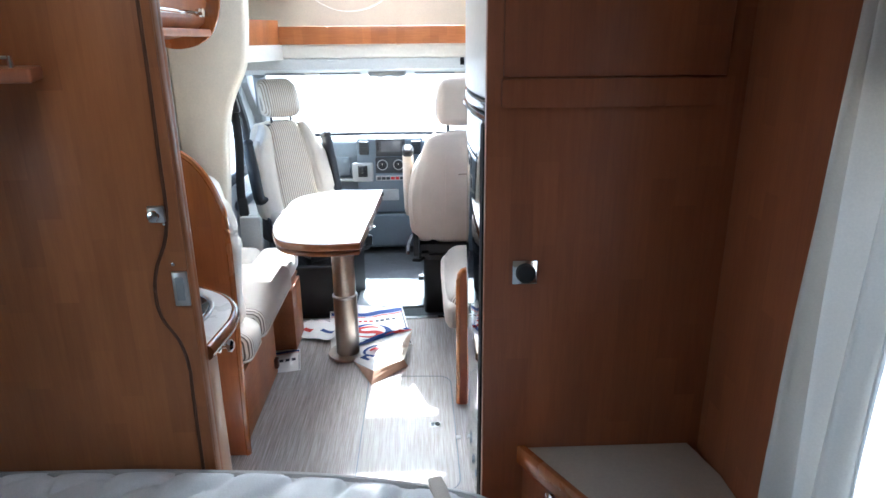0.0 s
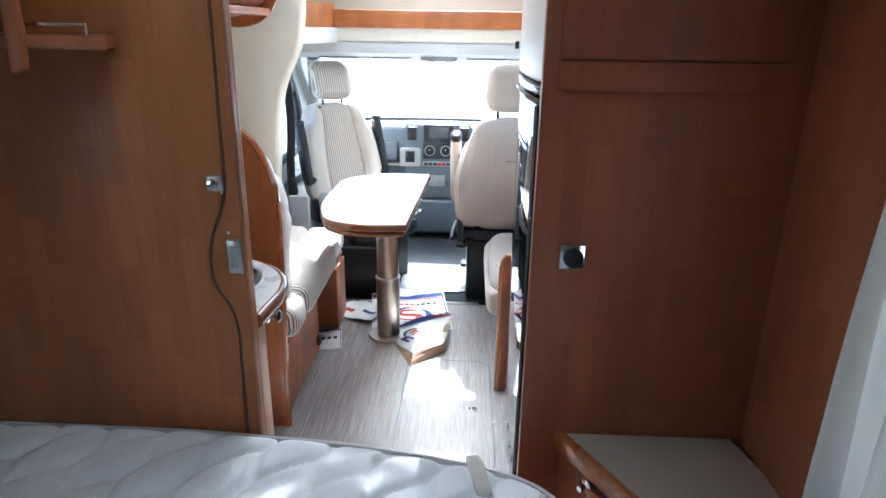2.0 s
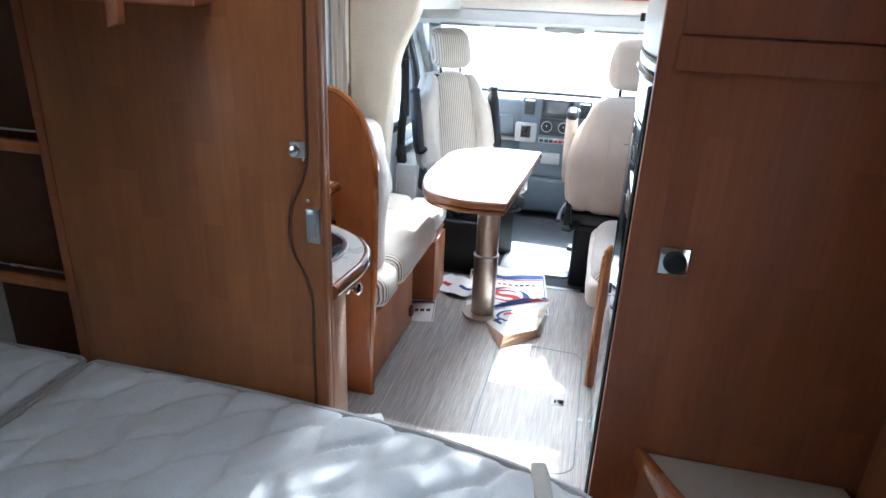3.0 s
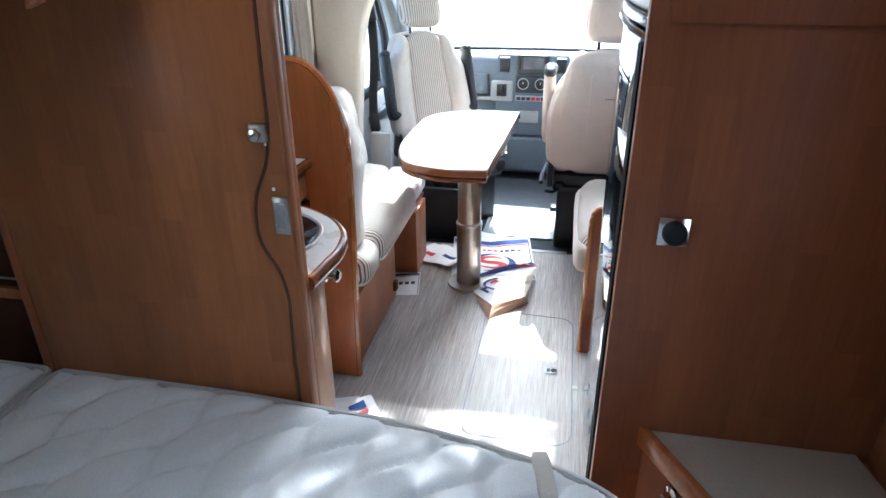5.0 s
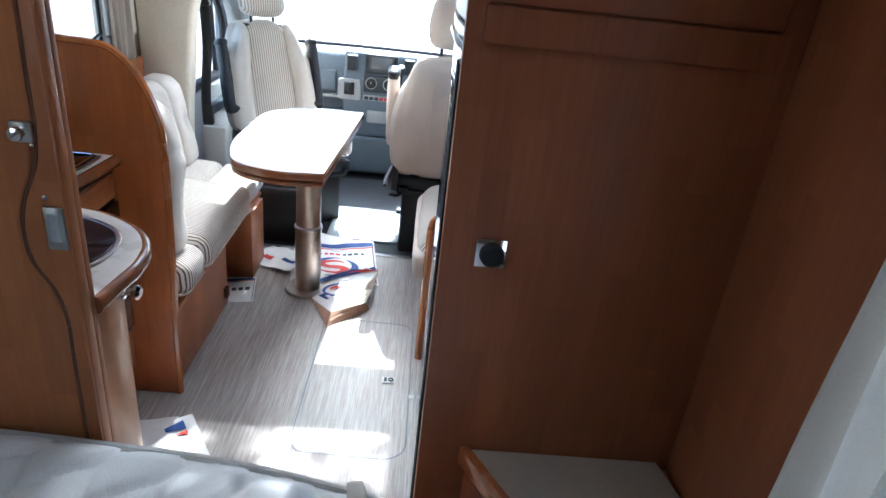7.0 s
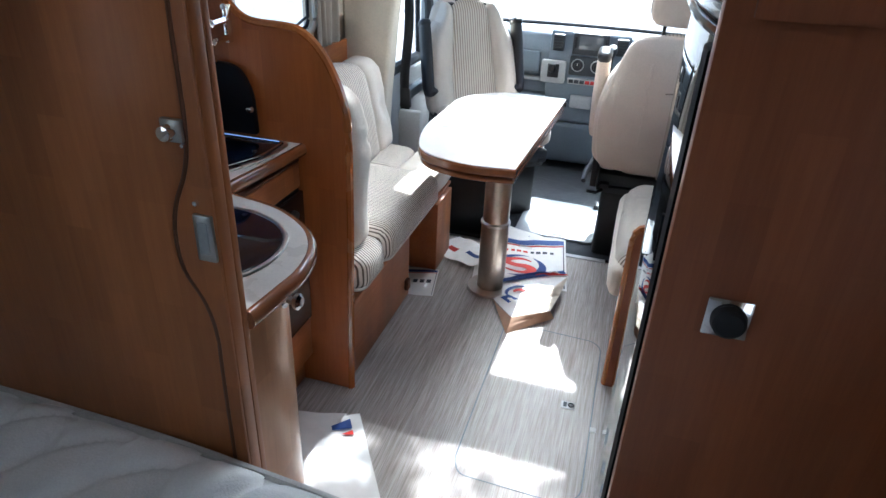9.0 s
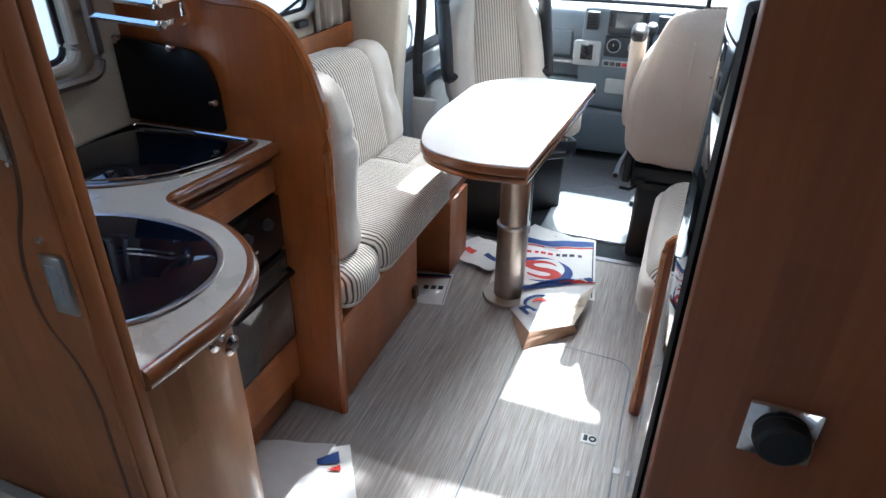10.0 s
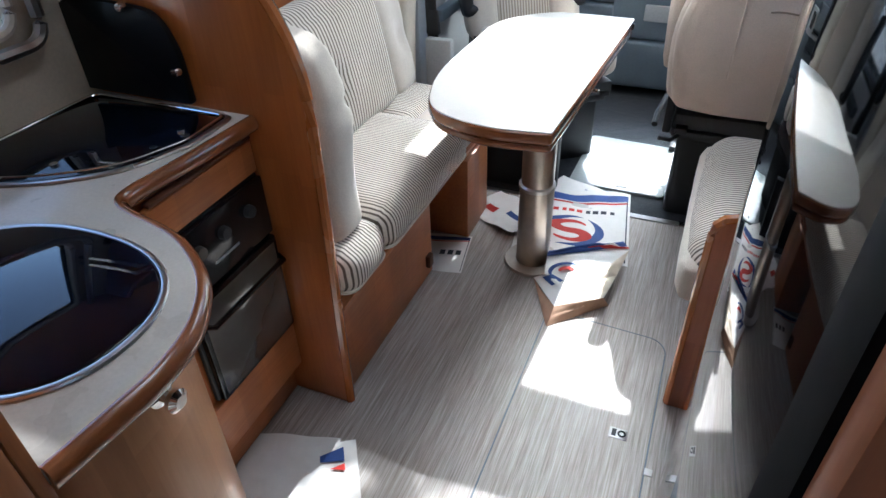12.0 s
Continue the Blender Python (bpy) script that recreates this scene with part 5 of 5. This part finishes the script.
def near_paper():
    t = thing("paper_mat", "white paper mat with small blue mark by the sink cabinet", "paper mat", (0, 0, 0), "paper floor mats")
    for k, (rz, dx, dy, z) in enumerate(((18, -0.515, 1.90, 0.003), (33, -0.412, 1.895, 0.007))):
        m = pose(dx, dy, z, 0, 0, rz)
        f = lambda u, v: 0.004 * math.sin(u * 5 + k) + 0.014 * max(0, v - 0.7) * k + 0.003 + 0.002 * math.sin(13 * u + 9 * v)
        part("sheet", shifted(sheet_mesh(0.26, 0.36, f), m), PAPER, t, "", 180)
        if k:
            tri = lambda i, j: Vector((0.030 + 0.065 * i, 0.135 + 0.045 * (j - 0.5) * (0.45 + 0.55 * i) + 0.006 * i, f(0.7, 0.88) + 0.005))
            part("blue_mark", shifted(bm_sheet(8, 3, tri), m), INK_BLUE, t, "", 180)
            tri2 = lambda i, j: Vector((0.055 + 0.040 * i, 0.100 + 0.022 * (j - 0.5) * i, f(0.7, 0.78) + 0.005))
            part("red_mark", shifted(bm_sheet(8, 3, tri2), m), INK_RED, t, "", 180)


near_paper()


# ---- driving cab ----
def cab_seat(at, rz, label, front_mat, back_mat, arms, arm_mat):
    """A captain's seat about its base; it faces +y when rz is 0."""
    t = thing("captain_chair", label, "seat", at, "cab seats", rz)
    part("pedestal", bm_prism(round_poly([(-0.21, -0.20), (0.21, -0.20), (0.21, 0.22), (-0.21, 0.22)], 0.03), -0.0215 - at[2], 0.30, "z", 0.01), BLACK, t)
    part("swivel_plate", bm_prism(round_poly([(-0.24, -0.24), (0.24, -0.24), (0.24, 0.26), (-0.24, 0.26)], 0.05), 0.302, 0.335, "z", 0.006), BLACK, t)
    part("seat_pan", bm_box(-0.235, 0.235, -0.23, 0.28, 0.337, 0.40, 0.012), GREY_DARK, t)
    part("cushion", shifted(bm_cushion((0.30, 0.52, 0.15), 0.05, 0.014, 14, 0.004, 1), pose(0, 0.04, 0.475, 3)), front_mat, t)
    for s in (-1, 1):
        part("cushion_bolster", shifted(bm_cushion((0.115, 0.51, 0.155), 0.05, 0.006, 12, 0.004, 2 + s), pose(0.195 * s, 0.04, 0.485, 3)), CLOTH, t)

    def waist(p, u):
        k = (p.z + 0.33) / 0.66
        p.x *= 1.05 - 0.66 * max(0, k - 0.35) ** 1.6 + 0.03 * math.sin(k * math.pi)
        p.y -= 0.20 * k + 0.02 * math.sin(k * 3.0)
        return p

    base = (0, -0.235, 0.765)
    part("backrest", shifted(bm_cushion((0.30, 0.13, 0.61), 0.05, 0.016, 18, 0.005, 4, waist), pose(*base)), front_mat, t)

    def bolster(s):
        def f(p, u):
            p.x += 0.195 * s
            k = (p.z + 0.325) / 0.65
            p = waist(p, u)
            p.y += 0.030 * (1 - max(0, k - 0.7) * 2) * (u.y > 0)
            p.z -= 0.17 * max(0, u.x * s) * max(0, k - 0.66) * 1.6
            return p

        return f

    for s in (-1, 1):
        part("back_bolster", shifted(bm_cushion((0.135, 0.145, 0.60), 0.055, 0.008, 18, 0.005, 7 + s, bolster(s)), pose(*base)), back_mat, t)
    shell = lambda p, u: waist(Vector((p.x, p.y - 0.055, p.z)), u)
    part("back_cover", shifted(bm_cushion((0.475, 0.07, 0.605), 0.034, 0.020, 20, 0.006, 11, shell), pose(*base)), back_mat, t, "plain cloth back cover")
    seam = [(-0.02 + 0.20 * k / 10, -0.4965, 0.865 + 0.003 * math.sin(k)) for k in range(11)]
    part("pocket_seam", bm_tube(seam, 0.003, 5), CURTAIN_DARK, t)

    rise = [(z - base[2] + 0.33) / 0.66 for z in (0.62, 0.68, 0.74, 0.80, 0.86, 0.92, 0.98)]
    part("panel_seam", bm_tube([(-0.09, base[1] - 0.108 - 0.20 * k - 0.02 * math.sin(k * 3.0), base[2] - 0.33 + 0.66 * k) for k in rise], 0.003, 5), back_mat, t)

    def hr(p, u):
        p.x *= 1.0 + 0.10 * u.z * -0.5
        p.y -= 0.02 * u.z
        return p

    part("headrest", shifted(bm_cushion((0.245, 0.115, 0.235), 0.052, 0.012, 16, 0.003, 5, hr), pose(0, -0.435, 1.235, 8)), front_mat if front_mat is not CLOTH else back_mat, t)
    part("headrest_back", shifted(bm_cushion((0.242, 0.06, 0.233), 0.029, 0.010, 12, 0.003, 6, hr), pose(0, -0.472, 1.235, 8)), back_mat, t)
    for x in (-0.07, 0.07):
        part("headrest_post", bm_tube([(x, -0.425, 1.03), (x, -0.43, 1.16)], 0.008, 8), BLACK, t)
    part("headrest_guide", bm_box(-0.11, 0.11, -0.46, -0.40, 1.056, 1.068, 0.005), BLACK, t)
    for s, up in arms:
        if up:
            part("armrest", shifted(bm_cushion((0.055, 0.085, 0.42), 0.024, 0.003, 8, 0.002, 3), pose(0.285 * s, -0.295, 0.79, 17)), arm_mat, t)
            part("armrest_cap", shifted(bm_cushion((0.058, 0.089, 0.045), 0.020, 0.002, 6, 0.001, 3), pose(0.285 * s, -0.352, 0.970, 17)), BLACK, t)
        part("arm_hinge", bm_lathe([(0.03, -0.03), (0.03, 0.03)], (0.262 * s, -0.23, 0.615), Matrix.Rotation(radians(90), 4, "Y"), 14), BLACK, t)
    part("recliner", bm_prism(round_poly([(-0.30, 0.34), (-0.14, 0.34), (-0.16, 0.50), (-0.26, 0.55)], 0.03), -0.268, -0.238, "x", 0.006), BLACK, t)
    part("recliner", bm_prism(round_poly([(-0.30, 0.34), (-0.14, 0.34), (-0.16, 0.50), (-0.26, 0.55)], 0.03), 0.238, 0.268, "x", 0.006), BLACK, t)
    for s in (-1, 1):
        part("slide_rail", bm_box(0.20 * s - 0.022, 0.20 * s + 0.022, -0.27, 0.29, 0.335, 0.358, 0.004), BLACK, t)
    part("swivel_handle", bm_tube([(-0.20, -0.22, 0.315), (-0.235, -0.285, 0.315), (-0.275, -0.30, 0.325)], 0.009, 8), BLACK, t)
    part("belt_stalk", bm_tube([(-0.255, -0.17, 0.36), (-0.262, -0.185, 0.47)], 0.012, 8), BELT, t)
    part("lever", bm_tube([(-0.28, 0.06, 0.36), (-0.30, -0.16, 0.365), (-0.30, -0.24, 0.35)], 0.012, 8), BLACK, t)
    part("buckle", bm_box(-0.275, -0.245, -0.20, -0.165, 0.46, 0.54, 0.006), RED, t, "belt buckle")
    return t


cab_seat((-0.442, 4.07, -0.022), 217, "swivelled cab seat with striped centre and cream bolsters, facing the table", STRIPE_X, CLOTH, ((-1, True), (1, True)), BLACK)
cab_seat((0.445, 3.83, 0.035), 0, "forward facing cab seat with plain cream cloth back", STRIPE_X, SEAT_CLOTH, ((-1, True), (1, True)), SEAT_CLOTH)


def dashboard():
    t = thing("dashboard", "grey moulded dashboard with radio, vents and centre console", "dashboard")
    prof = round_poly([(5.20, 0.842), (4.92, 0.873), (4.845, 0.857), (4.82, 0.76), (4.83, 0.66), (4.86, 0.60), (4.88, 0.46), (5.02, 0.46), (5.20, 0.70)], [0.01, 0.04, 0.04, 0.03, 0.03, 0.03, 0.02, 0.02, 0.02])
    part("body", bm_prism(prof, CABL + 0.002, CABR - 0.002, "x", 0.006), GREY, t)
    part("lower_trim", bm_prism(round_poly([(4.84, 0.46), (4.86, 0.30), (4.96, 0.28), (4.978, 0.46)], 0.02), -0.55, 0.72, "x", 0.008), GREY, t)
    con = part("centre_console", bm_prism(round_poly([(4.80, 0.885), (4.765, 0.72), (4.755, 0.56), (4.80, 0.30), (4.90, 0.30), (4.95, 0.885)], [0.03, 0.02, 0.02, 0.03, 0.01, 0.02]), -0.24, 0.25, "x", 0.012), GREY, t)
    rad = part("radio", bm_box(-0.100, 0.120, 4.752, 4.80, 0.750, 0.882, 0.010), GREY_DARK, t, "double radio with grey screen")
    part("screen", bm_box(-0.060, 0.084, 4.748, 4.753, 0.785, 0.866, 0.003), SMOKED, rad)
    for x in (-0.082, 0.103):
        part("button", bm_box(x - 0.007, x + 0.007, 4.747, 4.753, 0.79, 0.86, 0.002), BLACK, rad)
    turn = Matrix.Rotation(radians(90), 4, "X")
    clim = part("climate_panel", bm_box(-0.105, 0.120, 4.750, 4.79, 0.625, 0.740, 0.008), GREY_DARK, t)
    for x in (-0.053, 0.066):
        part("dial_ring", bm_lathe([(0.040, 0), (0.040, 0.004), (0.034, 0.005), (0.033, 0.0)], (x, 4.752, 0.688), turn, 24), GREY_LIGHT, clim)
        part("dial", bm_lathe([(0.033, 0), (0.031, 0.014), (0.020, 0.018), (0.018, 0.026), (0, 0.027)], (x, 4.751, 0.688), turn, 20), BLACK, clim)
        part("dial_mark", bm_box(x - 0.002, x + 0.002, 4.724, 4.728, 0.690, 0.703), CREAM_PLASTIC, clim)
    for x0 in (-0.222, 0.165):
        v = part("air_vent", bm_box(x0, x0 + 0.07, 4.754, 4.80, 0.762, 0.862, 0.008), GREY_DARK, t)
        for k in range(5):
            part("vent_slat", bm_box(x0 + 0.008, x0 + 0.062, 4.750, 4.757, 0.775 + 0.017 * k, 0.781 + 0.017 * k, 0.001), BLACK, v)
    part("gear_pocket", bm_prism(round_poly([(-0.278, 0.565), (-0.122, 0.565), (-0.122, 0.705), (-0.278, 0.705)], 0.02), 4.742, 4.775, "y", 0.008), GREY_LIGHT, t)
    part("gear_gaiter", bm_box(-0.235, -0.165, 4.738, 4.744, 0.60, 0.685, 0.004), BLACK, t)
    part("gear_lever", bm_tube([(-0.20, 4.74, 0.63), (-0.20, 4.68, 0.665)], 0.012, 8), CHROME, t)
    part("gear_knob", bm_lathe([(0, -0.03), (0.02, -0.022), (0.027, 0.0), (0.02, 0.024), (0, 0.03)], (-0.20, 4.672, 0.672), None, 16), BLACK, t)
    sp = part("switch_panel", bm_box(-0.105, 0.115, 4.744, 4.77, 0.570, 0.606, 0.006), GREY_LIGHT, t)
    for k in range(6):
        part("button", bm_box(-0.095 + 0.034 * k, -0.067 + 0.034 * k, 4.740, 4.746, 0.577, 0.599, 0.003), RED if k in (3, 4) else GREY_DARK, sp)
    part("ashtray", bm_box(-0.073, 0.062, 4.752, 4.78, 0.415, 0.50, 0.008), GREY_LIGHT, t)
    g = part("glove_box", bm_box(-0.86, -0.30, 4.808, 4.84, 0.60, 0.74, 0.012), GREY, t)
    part("glove_handle", bm_box(-0.64, -0.52, 4.800, 4.812, 0.705, 0.725, 0.004), GREY_DARK, g)
    part("tray_lip", bm_box(-0.88, -0.24, 4.80, 4.86, 0.555, 0.575, 0.008), GREY_LIGHT, t)
    part("knee_panel", bm_prism(round_poly([(4.78, 0.30), (4.82, 0.02), (4.975, 0.0), (4.975, 0.30)], 0.03), -0.24, 0.30, "x", 0.01), GREY, t)
    return t


dashboard()
st = thing("gear_lever", "dark gear lever with rounded grip on the centre console", "lever")
part("shaft", bm_tube([(0.150, 4.765, 0.66), (0.152, 4.62, 0.74), (0.154, 4.51, 0.815)], 0.010, 8), BLACK, st)
part("grip", bm_lathe([(0, -0.036), (0.016, -0.032), (0.026, -0.008), (0.029, 0.014), (0.022, 0.032), (0, 0.038)], (0.154, 4.50, 0.835), Matrix.Rotation(radians(30), 4, "X"), 16), GREY_DARK, st)

mats = thing("cab_mat", "dark carpet mat on the cab floor", "mat")
part("carpet", bm_prism(round_poly([(-0.95, 3.55), (0.95, 3.55), (0.95, 4.8), (-0.95, 4.8)], 0.04), -0.029, -0.022, "z", 0.003), MAT, mats)
# plate cut to the sun patch, paler than the carpet to brighten it
hb = thing("sun_patch_cover", "pale grey cover on the cab floor, shaped to the sun patch", "cover")
part("plate", bm_prism(round_poly([(-0.19, 3.72), (0.23, 3.72), (0.245, 4.20), (-0.18, 4.22)], 0.03), -0.0215, -0.008, "z", 0.004), COVER, hb)
part("finger_slot", bm_box(0.02, 0.07, 3.745, 3.765, -0.0075, -0.005, 0.001), BLACK, hb)
part("bracket", bm_box(0.20, 0.235, 4.16, 4.24, -0.0075, 0.02, 0.004), BLACK, hb)
sl = thing("seat_sill", "dark plastic sill under the swivelled seat", "sill")
part("cover", bm_box(-0.95, -0.22, 3.62, 3.66, -0.0215, 0.30, 0.012), BLACK, sl)


def cab_door(s):
    x = CABL if s < 0 else CABR
    t = thing("cab_door", "grey cab door lining with dark window surround", "door", (0, 0, 0), "cab doors")
    part("lining", bm_box(min(x, x - 0.05 * s), max(x, x - 0.05 * s) , 3.84, 4.72, 0.0, 0.70, 0.02), GREY_LIGHT, t)
    loop = round_poly([(3.86, 0.72), (4.62, 0.72), (4.60, 1.02), (4.30, 1.38), (3.88, 1.38)], [0.04, 0.06, 0.1, 0.15, 0.1])
    part("window_surround", bm_tube([(x - 0.012 * s, y, z) for y, z in loop], 0.030, 8, None, 1.0, True), BLACK, t)
    part("quarter_bar", bm_tube([(x - 0.012 * s, 4.40, 0.72), (x - 0.012 * s, 4.34, 1.34)], 0.016, 8), BLACK, t)
    part("pane", bm_box(x + 0.02 * s - 0.002, x + 0.02 * s + 0.002, 3.87, 4.61, 0.73, 1.37), GLASS, t).visible_shadow = False
    part("arm_rest", bm_box(min(x - 0.05 * s, x - 0.10 * s), max(x - 0.05 * s, x - 0.10 * s), 4.0, 4.55, 0.55, 0.61, 0.015), GREY, t)


cab_door(-1)
cab_door(1)


def seat_belt(s):
    x = -0.795 if s < 0 else 0.86
    t = thing("seat_belt", "black hanging seat belt with plastic buckle by the cab door", "seat belt", (0, 0, 0), "seat belts")
    pts = smooth_line([(x, 3.66, 1.22), (x + 0.005, 3.655, 1.0), (x - 0.005, 3.65, 0.75), (x, 3.66, 0.45), (x, 3.66, 0.05)], 5)
    part("webbing", thicken(bm_sheet(len(pts) - 1, 2, lambda u, v: pts[round(u * (len(pts) - 1))] + Vector((0.048 * (v - 0.5), 0.012 * math.sin(u * 9), 0))), 0.002), BELT, t, "", 180)
    part("anchor", bm_prism(round_poly([(x - 0.035, 1.20), (x + 0.035, 1.20), (x + 0.02, 1.29), (x - 0.02, 1.29)], 0.015), 3.64, 3.675, "y", 0.006), BLACK, t)
    part("tongue", bm_prism(round_poly([(x - 0.03, 0.62), (x + 0.03, 0.62), (x + 0.022, 0.72), (x - 0.022, 0.72)], 0.01), 3.635, 3.655, "y", 0.004), BLACK, t)
    part("side_cover", bm_box(min(x, x + 0.12 * s * -1) - 0.02, max(x, x + 0.12 * s * -1) - 0.02, 3.59, 3.63, -0.02, 0.62, 0.015), GREY_LIGHT, t)


seat_belt(-1)
seat_belt(1)


# ---- outside ----
def ground_sheet():
    bm = bmesh.new()
    for x0, x1, y0, y1 in ((-400, 400, -400, 400),):
        v = [bm.verts.new(p) for p in ((x0, y0, -0.75), (x1, y0, -0.75), (x1, y1, -0.75), (x0, y1, -0.75))]
        bm.faces.new(v)
    return bm


structure("ground", ground_sheet(), GROUND, "pale gravel yard around the motorhome")


def parked_van():
    t = thing("parked_motorhome", "white parked motorhome body with dark stripe and vent grille", "motorhome")
    x = -3.4
    part("body", bm_prism(round_poly([(4.7, -0.15), (10.6, -0.15), (10.6, 2.2), (4.7, 2.2)], 0.2), x - 2.2, x, "x", 0.05), WHITE_PAINT, t)
    part("stripe", bm_box(x - 0.002, x + 0.008, 6.35, 10.3, 0.72, 0.80, 0.002), GREY_DARK, t)
    g = part("vent", bm_box(x - 0.002, x + 0.015, 5.25, 6.15, 0.45, 0.92, 0.01), WHITE_PAINT, t)
    for k in range(9):
        part("vent_slat", bm_box(x + 0.014, x + 0.026, 5.31, 6.09, 0.49 + 0.045 * k, 0.51 + 0.045 * k, 0.003), GREY_LIGHT, g)
    part("window", bm_box(x - 0.004, x + 0.01, 7.2, 8.2, 1.0, 1.5, 0.01), SMOKED, t)
    for y in (5.8, 9.6):
        w = part("wheel", bm_lathe([(0.0, -0.09), (0.2, -0.1), (0.30, -0.09), (0.32, 0.0), (0.30, 0.09), (0.2, 0.1), (0, 0.09)], (x - 0.15, y, -0.43), Matrix.Rotation(radians(90), 4, "Y"), 24), BLACK, t)
        part("rim", bm_lathe([(0.19, 0.10), (0.17, 0.115), (0.05, 0.108), (0, 0.12)], (x - 0.15, y, -0.43), Matrix.Rotation(radians(90), 4, "Y"), 20), STEEL, w)
    part("chassis", bm_box(x - 2.1, x - 0.3, 4.9, 10.4, -0.5, -0.14, 0.02), GREY_DARK, t)


parked_van()
